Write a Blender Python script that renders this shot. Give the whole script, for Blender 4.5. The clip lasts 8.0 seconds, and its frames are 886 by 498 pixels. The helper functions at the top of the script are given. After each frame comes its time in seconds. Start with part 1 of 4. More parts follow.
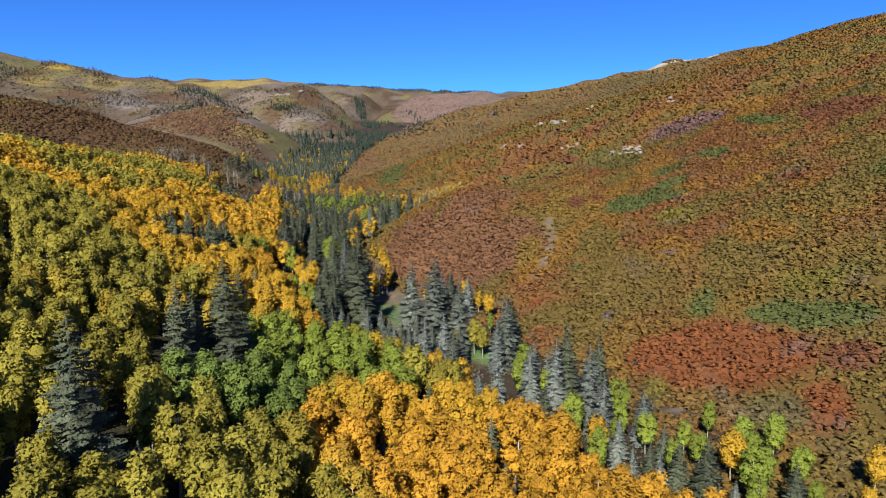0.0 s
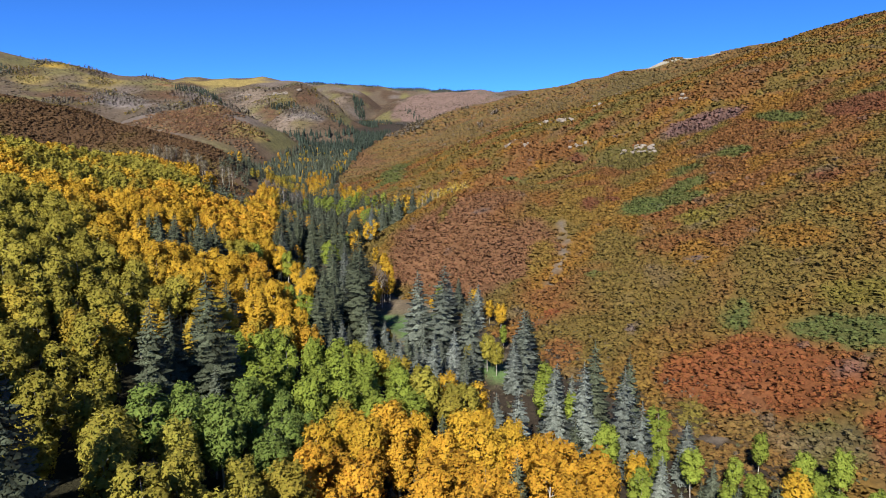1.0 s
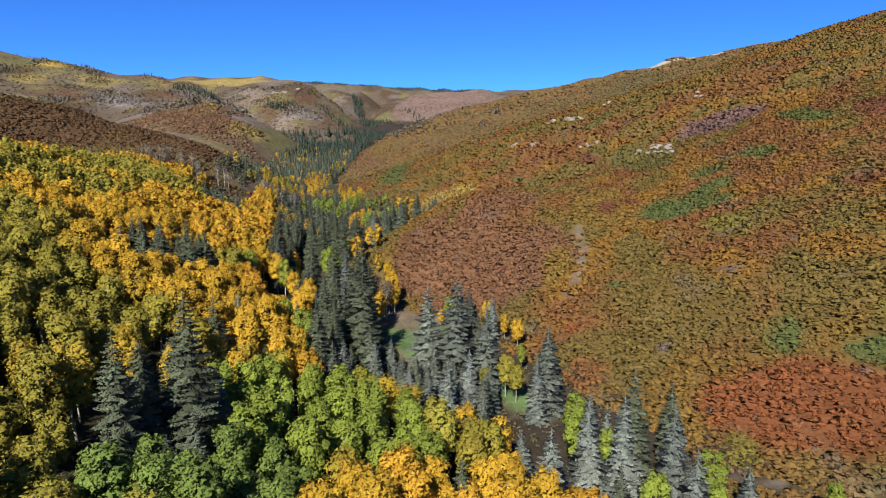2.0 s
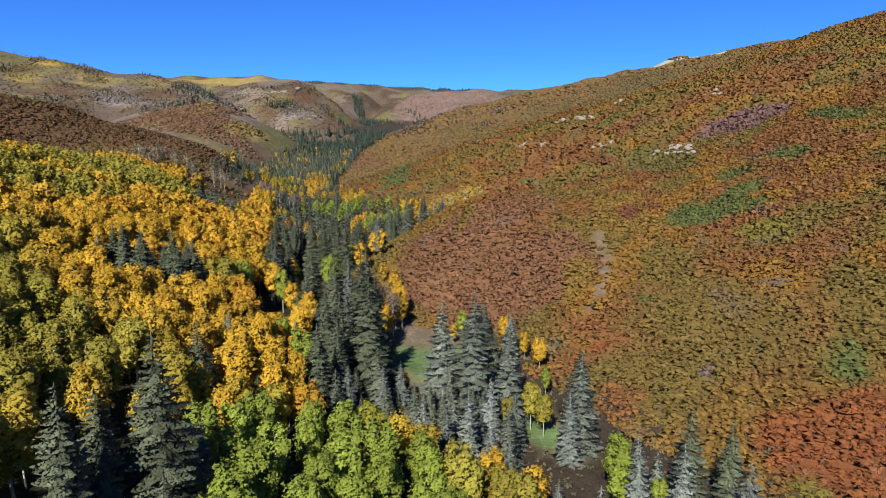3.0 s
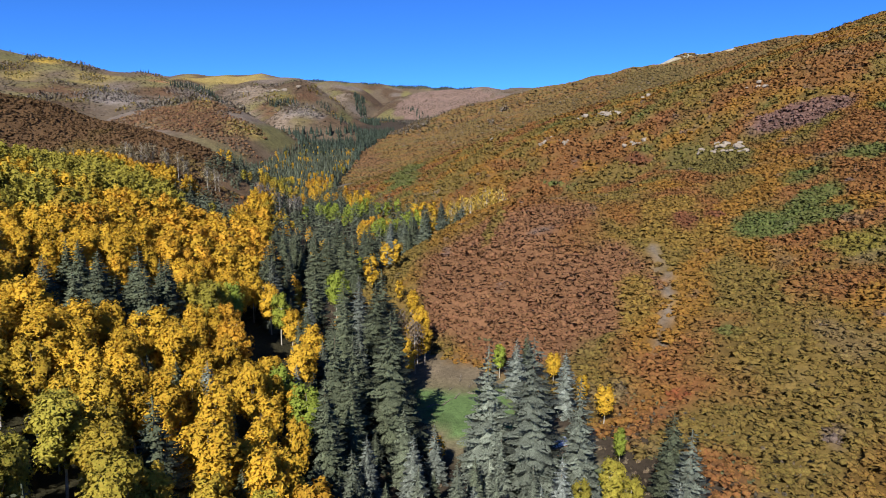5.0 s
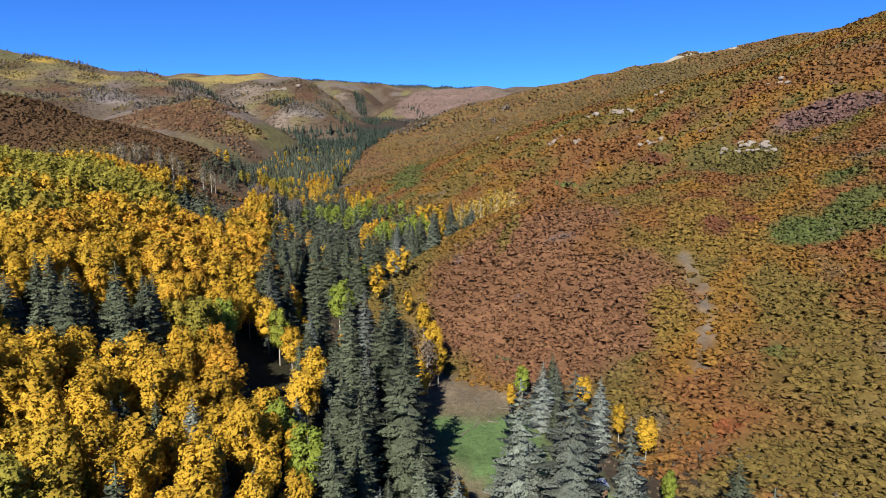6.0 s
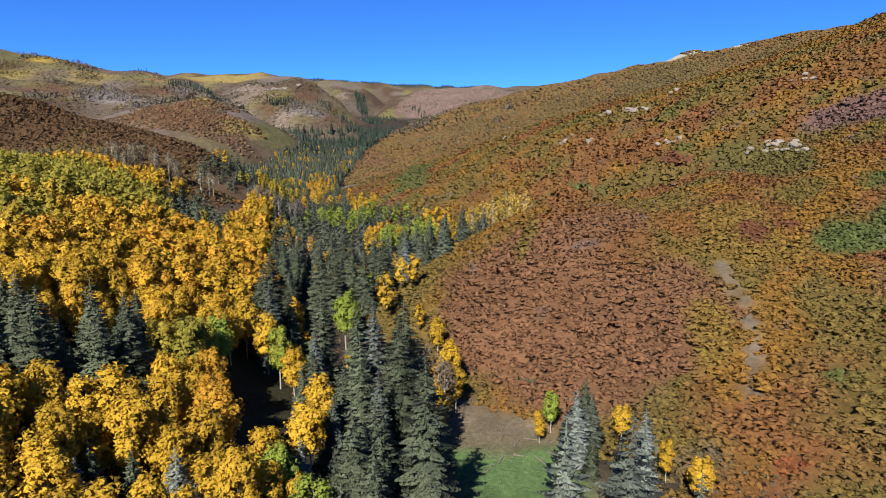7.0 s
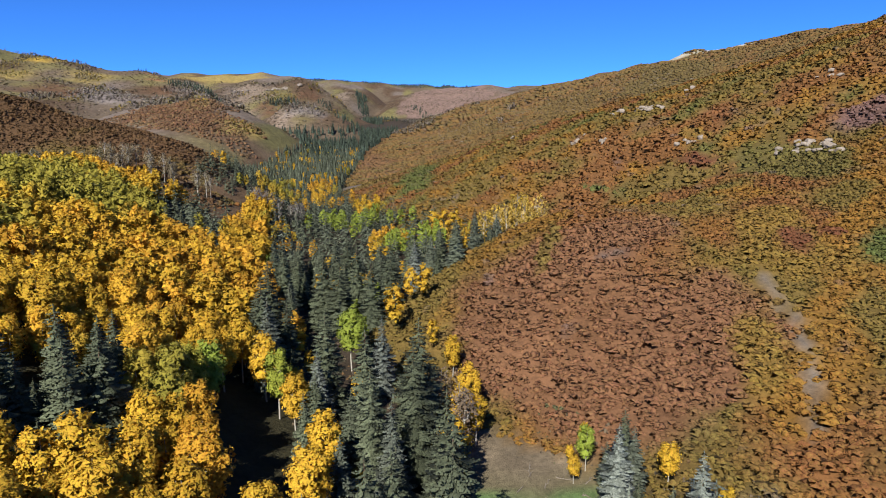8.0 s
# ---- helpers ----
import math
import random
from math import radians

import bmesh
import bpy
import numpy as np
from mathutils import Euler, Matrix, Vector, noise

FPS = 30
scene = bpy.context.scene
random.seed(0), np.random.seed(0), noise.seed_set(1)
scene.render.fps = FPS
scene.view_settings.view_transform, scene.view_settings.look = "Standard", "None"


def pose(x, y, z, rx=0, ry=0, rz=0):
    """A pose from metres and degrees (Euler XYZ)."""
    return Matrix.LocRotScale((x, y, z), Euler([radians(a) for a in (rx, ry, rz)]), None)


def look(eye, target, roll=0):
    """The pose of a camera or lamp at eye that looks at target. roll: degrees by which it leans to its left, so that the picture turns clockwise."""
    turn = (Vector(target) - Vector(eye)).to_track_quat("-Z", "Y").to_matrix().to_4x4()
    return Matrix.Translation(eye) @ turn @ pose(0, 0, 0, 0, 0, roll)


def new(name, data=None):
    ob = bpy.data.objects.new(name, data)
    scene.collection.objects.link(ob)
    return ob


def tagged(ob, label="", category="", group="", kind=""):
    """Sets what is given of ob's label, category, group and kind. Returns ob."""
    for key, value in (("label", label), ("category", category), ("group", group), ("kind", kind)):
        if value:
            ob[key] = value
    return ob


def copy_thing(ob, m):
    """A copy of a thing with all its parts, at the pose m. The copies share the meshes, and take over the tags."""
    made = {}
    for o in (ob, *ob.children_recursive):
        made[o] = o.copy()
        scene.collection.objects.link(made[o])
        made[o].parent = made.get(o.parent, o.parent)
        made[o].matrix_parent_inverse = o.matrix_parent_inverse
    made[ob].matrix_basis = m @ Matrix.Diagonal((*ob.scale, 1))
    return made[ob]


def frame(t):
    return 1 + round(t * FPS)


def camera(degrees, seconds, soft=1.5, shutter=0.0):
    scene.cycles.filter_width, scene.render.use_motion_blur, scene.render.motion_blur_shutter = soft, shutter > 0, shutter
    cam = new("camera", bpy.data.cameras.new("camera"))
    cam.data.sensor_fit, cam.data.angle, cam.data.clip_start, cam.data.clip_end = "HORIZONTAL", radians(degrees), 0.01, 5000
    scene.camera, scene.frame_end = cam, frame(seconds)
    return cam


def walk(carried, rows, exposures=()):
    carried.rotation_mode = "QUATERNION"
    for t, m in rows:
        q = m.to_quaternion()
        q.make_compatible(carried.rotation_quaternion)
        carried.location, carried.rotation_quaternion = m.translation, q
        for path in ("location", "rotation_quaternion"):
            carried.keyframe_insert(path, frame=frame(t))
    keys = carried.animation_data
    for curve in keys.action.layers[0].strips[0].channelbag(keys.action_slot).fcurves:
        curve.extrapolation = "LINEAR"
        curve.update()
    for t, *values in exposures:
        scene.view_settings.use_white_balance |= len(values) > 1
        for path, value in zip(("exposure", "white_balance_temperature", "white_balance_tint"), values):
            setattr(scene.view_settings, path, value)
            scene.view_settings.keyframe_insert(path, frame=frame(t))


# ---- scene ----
cam = camera(70.5, 8.0, soft=1.0)
METRES, EYE, TILT, LEAN, TURN = 110.0, 49.0, -9.0, 0.0, 0.0
ROWS = [
    (0.0, 0.0, 0.0, 0.0, -0.0, 0.0, 0.0),
    (0.5, -0.0111, 0.0597, 0.0083, -0.06, -0.02, 0.04),
    (1.0, -0.0229, 0.1203, 0.0168, -0.13, -0.07, 0.05),
    (1.5, -0.0354, 0.1838, 0.0262, -0.18, -0.07, 0.03),
    (3.0, -0.0755, 0.3799, 0.0591, -0.23, -0.09, -0.02),
    (3.5, -0.0908, 0.4458, 0.0686, -0.22, -0.1, 0.01),
    (4.0, -0.1057, 0.5104, 0.0771, -0.19, -0.11, 0.02),
    (4.5, -0.1201, 0.5731, 0.0868, -0.15, -0.14, -0.0),
    (6.0, -0.1602, 0.7481, 0.1158, -0.16, -0.23, 0.1),
    (6.5, -0.1739, 0.803, 0.1245, -0.15, -0.24, 0.11),
    (7.0, -0.1877, 0.8569, 0.1332, -0.11, -0.26, 0.17),
    (7.5, -0.2005, 0.9114, 0.1424, -0.09, -0.25, 0.17),
    (8.0, -0.2127, 0.9651, 0.1512, -0.03, -0.25, 0.22),
]
walk(cam, [(t, pose(0, 0, EYE, TILT, LEAN, TURN) @ pose(METRES * x, METRES * y, METRES * z, 90 + pitch, roll, yaw)) for t, x, y, z, yaw, pitch, roll in ROWS])

# ---- light ----
SUN_EL, SUN_AZ = 40.0, 197.0  # degrees; azimuth clockwise from +y
world = bpy.data.worlds.new("sky")
scene.world = world
world.use_nodes = True
wn = world.node_tree.nodes
sky = wn.new("ShaderNodeTexSky")
sky.sky_type, sky.sun_disc = "NISHITA", False
sky.sun_elevation, sky.sun_rotation = radians(SUN_EL), radians(SUN_AZ)
sky.altitude, sky.air_density, sky.dust_density, sky.ozone_density = 3000, 0.6, 0.0, 4.0
wn["Background"].inputs["Strength"].default_value = 0.072
deep = wn.new("ShaderNodeVectorMath")  # the deep blue of dry mountain air
deep.operation, deep.inputs[1].default_value = "MULTIPLY", (0.38, 0.93, 1.62)
world.node_tree.links.new(sky.outputs["Color"], deep.inputs[0])
world.node_tree.links.new(deep.outputs["Vector"], wn["Background"].inputs["Color"])
sun = new("sun", bpy.data.lights.new("sun", "SUN"))
sun.data.energy, sun.data.angle, sun.data.color = 5.0, radians(0.53), (1.0, 0.95, 0.87)
SUN_DIR = Vector((math.sin(radians(SUN_AZ)) * math.cos(radians(SUN_EL)), math.cos(radians(SUN_AZ)) * math.cos(radians(SUN_EL)), math.sin(radians(SUN_EL))))
sun.matrix_world = look(SUN_DIR * 300, (0, 0, 0))
scene.view_settings.exposure = 0.95


# ---- materials ----
def material(name, rough=0.9, spec=0.1):
    """A principled material; returns it with its nodes, links and shader."""
    m = bpy.data.materials.new(name)
    m.use_nodes = True
    n, l = m.node_tree.nodes, m.node_tree.links
    b = n["Principled BSDF"]
    b.inputs["Roughness"].default_value = rough
    b.inputs["Specular IOR Level"].default_value = spec
    return m, n, l, b


def noise_node(n, l, scale, detail=4.0, rough=0.6, space="Object"):
    co = n.new("ShaderNodeTexCoord")
    t = n.new("ShaderNodeTexNoise")
    t.inputs["Scale"].default_value, t.inputs["Detail"].default_value, t.inputs["Roughness"].default_value = scale, detail, rough
    l.new(co.outputs[space], t.inputs["Vector"])
    return t


def value_of(n, l, source, low, high, a=0.3, b=0.7):
    """A factor from low to high as the source goes from a to b."""
    r = n.new("ShaderNodeMapRange")
    for k, v in zip(("From Min", "From Max", "To Min", "To Max"), (a, b, low, high)):
        r.inputs[k].default_value = v
    l.new(source, r.inputs["Value"])
    return r.outputs["Result"]


def times(n, l, colour, factor):
    """Colour times a factor."""
    x = n.new("ShaderNodeVectorMath")
    x.operation = "SCALE"
    l.new(colour, x.inputs[0])
    l.new(factor, x.inputs["Scale"])
    return x.outputs["Vector"]


def leaf_material(name, per_object, spread=0.2, rough=0.85, glow_through=0.16, leaf=0.22, cover=0.55, fleck=0.28, tuft=0.0):
    """Leaf sprays: colour from the tree (Object Info) or the mesh's tint, varied spray by spray and leaf by leaf; the spray is broken up
    into leaves of the size given, with gaps between them."""
    m, n, l, b = material(name, rough, 0.15)
    if per_object:
        src = n.new("ShaderNodeObjectInfo").outputs["Color"]
    else:
        a = n.new("ShaderNodeAttribute")
        a.attribute_name = "tint"
        src = a.outputs["Color"]
    geo = n.new("ShaderNodeNewGeometry")
    col = times(n, l, src, value_of(n, l, geo.outputs["Random Per Island"], 1 - spread, 1 + spread, 0.0, 1.0))
    cells = n.new("ShaderNodeTexVoronoi")
    cells.inputs["Scale"].default_value = 1.0 / leaf
    l.new(geo.outputs["Position"], cells.inputs["Vector"])
    sep = n.new("ShaderNodeSeparateColor")
    l.new(cells.outputs["Color"], sep.inputs["Color"])
    col = times(n, l, col, value_of(n, l, sep.outputs["Red"], 1 - fleck, 1 + fleck, 0.0, 1.0))
    hue = n.new("ShaderNodeHueSaturation")
    l.new(value_of(n, l, sep.outputs["Green"], 0.487, 0.513, 0.0, 1.0), hue.inputs["Hue"])
    l.new(col, hue.inputs["Color"])
    l.new(hue.outputs["Color"], b.inputs["Base Color"])
    if tuft:
        bump = n.new("ShaderNodeBump")
        bump.inputs["Strength"].default_value, bump.inputs["Distance"].default_value = 0.9, tuft
        bump.invert = True
        l.new(cells.outputs["Distance"], bump.inputs["Height"])
        l.new(bump.outputs["Normal"], b.inputs["Normal"])
    tr = n.new("ShaderNodeBsdfTranslucent")
    l.new(hue.outputs["Color"], tr.inputs["Color"])
    mix = n.new("ShaderNodeMixShader")
    mix.inputs["Fac"].default_value = glow_through
    l.new(b.outputs[0], mix.inputs[1])
    l.new(tr.outputs[0], mix.inputs[2])
    gap = n.new("ShaderNodeMath")
    gap.operation, gap.inputs[1].default_value = "GREATER_THAN", cover
    l.new(cells.outputs["Distance"], gap.inputs[0])
    clear = n.new("ShaderNodeBsdfTransparent")
    out = n.new("ShaderNodeMixShader")
    l.new(gap.outputs[0], out.inputs["Fac"])
    l.new(mix.outputs[0], out.inputs[1])
    l.new(clear.outputs[0], out.inputs[2])
    l.new(out.outputs[0], n["Material Output"].inputs["Surface"])
    return m


def bark_material(name, light, dark, scale):
    m, n, l, b = material(name, 0.9, 0.15)
    nz = noise_node(n, l, scale, 5.0, 0.7)
    ramp = n.new("ShaderNodeValToRGB")
    ramp.color_ramp.elements[0].position, ramp.color_ramp.elements[1].position = 0.36, 0.52
    ramp.color_ramp.elements[0].color, ramp.color_ramp.elements[1].color = (*dark, 1), (*light, 1)
    l.new(nz.outputs["Fac"], ramp.inputs["Fac"])
    l.new(ramp.outputs["Color"], b.inputs["Base Color"])
    return m


def ground_material():
    m, n, l, b = material("earth and dry grass", 0.95, 0.1)
    a = n.new("ShaderNodeAttribute")
    a.attribute_name = "tint"
    fine = noise_node(n, l, 1.3, 8.0, 0.75)
    wide = noise_node(n, l, 0.08, 5.0, 0.6)
    c = times(n, l, a.outputs["Color"], value_of(n, l, fine.outputs["Fac"], 0.65, 1.35))
    mid = noise_node(n, l, 0.22, 6.0, 0.7)
    c = times(n, l, c, value_of(n, l, mid.outputs["Fac"], 0.72, 1.28))
    c = times(n, l, c, value_of(n, l, wide.outputs["Fac"], 0.75, 1.25))
    l.new(c, b.inputs["Base Color"])
    bump_node = n.new("ShaderNodeBump")
    bump_node.inputs["Strength"].default_value, bump_node.inputs["Distance"].default_value = 0.8, 0.4
    l.new(fine.outputs["Fac"], bump_node.inputs["Height"])
    l.new(bump_node.outputs["Normal"], b.inputs["Normal"])
    return m


LEAF = leaf_material("leaves of a tree", True, 0.12, 0.9, 0.26, 0.15, 0.72, 0.16)
NEEDLE = leaf_material("spruce needles", True, 0.3, 0.95, 0.05, 0.2, 0.62)
BRUSH = leaf_material("oak brush leaves", False, 0.08, 0.9, 0.12, 0.2, 0.86, 0.2, 0.1)
WOODS = leaf_material("far leaves", False, 0.12, 0.9, 0.24, 0.2, 0.74, 0.16)
FAR_NEEDLES = leaf_material("far needles", False, 0.3, 0.95, 0.05, 0.35, 0.66)
FAR_LEAVES = leaf_material("distant leaves", False, 0.25, 0.9, 0.1, 1.6, 0.7)
ASPEN_BARK = bark_material("pale aspen bark", (0.46, 0.43, 0.37), (0.08, 0.07, 0.06), 1.6)
SPRUCE_BARK = bark_material("brown spruce bark", (0.12, 0.085, 0.06), (0.05, 0.04, 0.03), 3.0)
GROUND = ground_material()


# ---- the lie of the land ----
def smax(a, b, k):
    return 0.5 * (a + b + np.sqrt((a - b) ** 2 + k * k))


def hump(x, y, cx, cy, h, rx, ry, turn=0.0):
    c, s = np.cos(np.radians(turn)), np.sin(np.radians(turn))
    u, v = ((x - cx) * c + (y - cy) * s) / rx, ((y - cy) * c - (x - cx) * s) / ry
    return h * np.exp(-0.5 * (u * u + v * v))


def bend(y, ys, vs):
    """A polyline with rounded corners."""
    return sum(np.interp(y + d, ys, vs) for d in (-18, -9, 0, 9, 18)) / 5


def floor_z(y):
    """The valley floor, steeper in its upper reach."""
    y = np.minimum(y, 2100)
    return -1.0 + 0.036 * (y - 150) + 0.055 * smax(y - 850, 0 * y, 120.0)


def right_foot(y):
    return bend(y, [60, 119, 164, 198, 262, 330, 420, 520, 640, 800, 1000, 1400, 2000], [70, 42, 24, -2, -22, -20, -52, -92, -108, -120, -140, -120, -60])


SWELLS = [  # x, y, height, half length, half width: knolls and hollows of the oak slope
    (5, 250, 18.5, 38, 28), (54, 225, -5.1, 42, 32), (130, 350, 12.3, 70, 60), (60, 430, 13.6, 70, 60), (-40, 480, -2.9, 50, 70), (40, 560, 21.3, 90, 80), (150, 520, -3.1, 110, 100),
    (120, 720, -48.5, 120, 120), (260, 820, -37.7, 160, 160), (330, 600, 40.4, 130, 140), (190, 320, 6.9, 60, 70), (130, 200, 6.6, 60, 60), (75, 145, 5.4, 40, 40), (230, 430, 16.5, 90, 90),
    (70, 960, -4.4, 150, 150), (430, 950, 19.1, 180, 180), (45, 120, -5.3, 30, 30), (18, 238, 3.0, 16, 20), (-3, 268, 3.5, 16, 12)]


def wood_edge(y):
    """The right-hand edge of the valley wood, which climbs the slope behind the knoll."""
    return right_foot(y) + np.interp(y, [262, 285, 310, 345, 400], [1, 12, 22, 16, 2])


def right_rise(x, y):
    """Height of the oak-covered hillside over the valley floor."""
    u = x - right_foot(y)
    c = np.clip(u, 0, 1500)
    r = 0.2895 * u - 0.000098 * c ** 2 + 2.38e-8 * c ** 3
    for cx, cy, h, rx, ry in SWELLS:
        r = r + hump(x, y, cx, cy, h, rx, ry)
    return r


def ridge(x, y, xs, ys, zs, front, back, soft):
    """A ridge: its crest runs through the places given, and its flanks fall off in front and behind."""
    ends = [xs[0] - 160] + xs + [xs[-1] + 160]
    d = y - np.interp(x, ends, [ys[0]] + ys + [ys[-1]])
    crest = sum(np.interp(x + k * soft, ends, [zs[0] - 110] + zs + [zs[-1] - 110]) for k in (-0.5, 0, 0.5)) / 3
    return crest - np.where(d < 0, front, back) * (np.sqrt(d * d + soft * soft) - soft)


def left_rise(x, y):
    """Height of the aspen hillside and the oak hill behind it, over the datum."""
    yy = np.minimum(y, 450)
    plane = 3.56 - 0.436 * x - 0.092 * yy
    cap = 3.56 + 0.436 * 138 - 0.092 * yy + 0.03 * (-x - 138)
    r = -smax(-plane, -cap, 8.0) - 0.2 * smax(y - 470, 0 * x, 40.0) + hump(x, y, -175, 402, 9, 48, 38)
    return smax(r, ridge(x, y, [-420, -301, -272, -248, -223, -183, -156], [470, 484, 489, 494, 489, 464, 449], [106, 83, 78, 66, 63, 55, 48], 0.3, 0.4, 20.0), 6.0)


RIDGES = [  # crest's x, y and z; fall in front and behind; softness
    ([-557, -528, -467, -419, -376, -333, -302, -270, -239, -214], [1010, 1000, 985, 970, 960, 950, 945, 945, 955, 970], [60, 66, 91, 102, 102, 108, 105, 93, 76, 58], 0.30, 0.45, 30.0),
    ([-1310, -1165, -1107, -1009, -901, -803, -684, -553], [1690, 1720, 1730, 1760, 1780, 1790, 1750, 1700], [313, 299, 289, 271, 251, 237, 214, 163], 0.27, 0.3, 40.0),
    ([-966, -855, -766, -676, -597, -518, -450], [1330, 1350, 1370, 1390, 1380, 1340, 1290], [197, 181, 167, 156, 145, 131, 114], 0.24, 0.5, 40.0),
    ([-1128, -946, -747, -678, -607, -524, -438, -310], [2430, 2470, 2490, 2480, 2470, 2460, 2450, 2400], [310, 316, 314, 318, 306, 290, 288, 262], 0.3, 0.3, 40.0),
    ([-3090, -721, -487, -3, 351, 681, 1458], [4064, 4064, 4040, 4064, 4090, 4064, 4064], [470, 451, 438, 411, 404, 411, 405], 0.35, 0.05, 60.0),
    ([-665, -609, -556, -480, -374, -343, -290, -260], [1900, 1880, 1860, 1850, 1850, 1830, 1780, 1720], [154, 191, 216, 222, 227, 207, 176, 139], 0.36, 0.3, 24.0),
    ([-239, -192, -110, -7, 386, 550], [2200, 2260, 2330, 2364, 2364, 2364], [144, 206, 231, 249, 261, 259], 0.3, 0.1, 40.0),
    ([-380, -341, -317, -259, -222, -185, -170], [1330, 1320, 1314, 1310, 1300, 1280, 1260], [86, 106, 124, 125, 112, 94, 73], 0.4, 0.35, 24.0),
    ([250, 420, 551, 636, 760, 897, 984, 1078, 1214], [1900, 1890, 1864, 1864, 1864, 1864, 1864, 1864, 1864], [190, 240, 271, 296, 313, 332, 347, 352, 361], 0.4, 0.1, 30.0),
    ([-4000, -1600], [2600, 2600], [420, 330], 0.25, 0.1, 60.0)]


def far_hills(x, y):
    z = -100 + 0 * x
    for xs, ys, zs, front, back, soft in RIDGES:
        z = smax(z, ridge(x, y, xs, ys, zs, front, back, soft), 10.0)
    return z


def roughness(x, y):
    """Small swells and gullies of the ground."""
    far = np.clip((np.hypot(x, y) - 700) / 500, 0, 1)
    a = np.sin(x * 0.11 + 1.3 * np.sin(y * 0.037)) * np.sin(y * 0.083 + 1.1 * np.sin(x * 0.051))
    b = np.sin(x * 0.047 + 2.0 * np.sin(y * 0.011)) * (0.6 + 0.4 * np.sin(y * 0.013 + 1.7 * np.sin(x * 0.013) + 1.0))
    c = np.sin(x * 0.019 + 4.0 * np.sin(y * 0.0045)) * np.sin(y * 0.0085 + 3.0 * np.sin(x * 0.006) + 2.0)
    return 0.5 * a + far * (3.5 * b + 6.0 * c)


def height(x, y):
    x, y = np.asarray(x, float), np.asarray(y, float)
    f = floor_z(y)
    z = f + smax(right_rise(x, y), 0 * x, 3.0)
    z = smax(z, left_rise(x, y), 4.0)
    z = smax(z, far_hills(x, y), 10.0)
    rise = np.clip((z - f - 1.5) / 8.0, 0, 1)
    return z + rise * roughness(x, y)


# ---- end of the land ----


# ---- mesh helpers ----
def mesh_of(name, verts, quads, mat, tint=None, smooth=False, normals=None):
    """A mesh from an array of corners and an array of faces, all with the same number of corners; tint: a colour for each corner; normals: softened normals for foliage."""
    me = bpy.data.meshes.new(name)
    verts, quads = np.asarray(verts, np.float32), np.asarray(quads, np.int32)
    me.vertices.add(len(verts))
    me.vertices.foreach_set("co", verts.ravel())
    me.loops.add(quads.size)
    me.loops.foreach_set("vertex_index", quads.ravel())
    me.polygons.add(len(quads))
    me.polygons.foreach_set("loop_start", np.arange(0, quads.size, quads.shape[1], dtype=np.int32))
    if smooth:
        me.polygons.foreach_set("use_smooth", np.ones(len(quads), bool))
    if tint is not None:
        at = me.attributes.new("tint", "FLOAT_COLOR", "POINT")
        at.data.foreach_set("color", np.c_[tint, np.ones(len(tint))].astype(np.float32).ravel())
    if normals is not None:
        at = me.attributes.new("custom_normal", "FLOAT_VECTOR", "POINT")
        at.data.foreach_set("vector", np.asarray(normals, np.float32).ravel())
    me.materials.append(mat)
    me.update(calc_edges=True)
    return me


def unit(v):
    return v / (np.linalg.norm(v, axis=-1, keepdims=True) + 1e-9)


def rounded(v, lift=0.5, low=0.0):
    """Normals that point away from an upright axis and somewhat up."""
    return unit(unit(v * (1, 1, 0)) + (0, 0, lift))


def joined(parts):
    """Several (corners, faces) or (corners, faces, normals) as one."""
    vs, qs, n = [], [], 0
    for p in parts:
        vs.append(p[0])
        qs.append(np.asarray(p[1]) + n)
        n += len(p[0])
    out = (np.concatenate(vs), np.concatenate(qs))
    return out + (np.concatenate([p[2] for p in parts]),) if len(parts[0]) > 2 else out


def cards(rng, centres, outward, size, loose=0.7):
    """Small three-cornered leaf sprays, one at each centre, facing roughly outward, ragged in outline."""
    n = len(centres)
    d = outward + loose * rng.normal(size=(n, 3))
    d /= np.linalg.norm(d, axis=1, keepdims=True) + 1e-9
    a = np.cross(d, rng.normal(size=(n, 3)))
    a /= np.linalg.norm(a, axis=1, keepdims=True) + 1e-9
    b = np.cross(d, a)
    s = size * rng.uniform(0.6, 1.35, (n, 1))
    c = [(-0.62, -0.4), (0.66, -0.36), (0.0, 0.72)]
    v = np.stack([centres + s * ((i + rng.uniform(-0.15, 0.15, (n, 1))) * a + (j + rng.uniform(-0.15, 0.15, (n, 1))) * b) for i, j in c], 1)
    soft = unit(unit(outward) + 0.22 * rng.normal(size=(n, 3)))
    return v.reshape(-1, 3), np.arange(3 * n).reshape(-1, 3), np.repeat(soft, 3, 0)


def ball(rng, n):
    v = rng.normal(size=(n, 3))
    return v / np.linalg.norm(v, axis=1, keepdims=True)


def tube(points, radii, sides=6):
    """A tapered tube along a line of points."""
    points = np.asarray(points, float)
    ang = np.arange(sides) * 2 * math.pi / sides
    v, q = [], []
    for i, p in enumerate(points):
        t = points[min(i + 1, len(points) - 1)] - points[max(i - 1, 0)]
        t = t / np.linalg.norm(t)
        a = np.cross(t, (0.3, 1, 0.1) if abs(t[2]) > 0.7 else (0, 0, 1))
        a /= np.linalg.norm(a)
        b = np.cross(t, a)
        v.append(p + radii[i] * (np.cos(ang)[:, None] * a + np.sin(ang)[:, None] * b))
        if i:
            for k in range(sides):
                q.append(((i - 1) * sides + k, (i - 1) * sides + (k + 1) % sides, i * sides + (k + 1) % sides, i * sides + k))
    return np.concatenate(v), np.array(q)


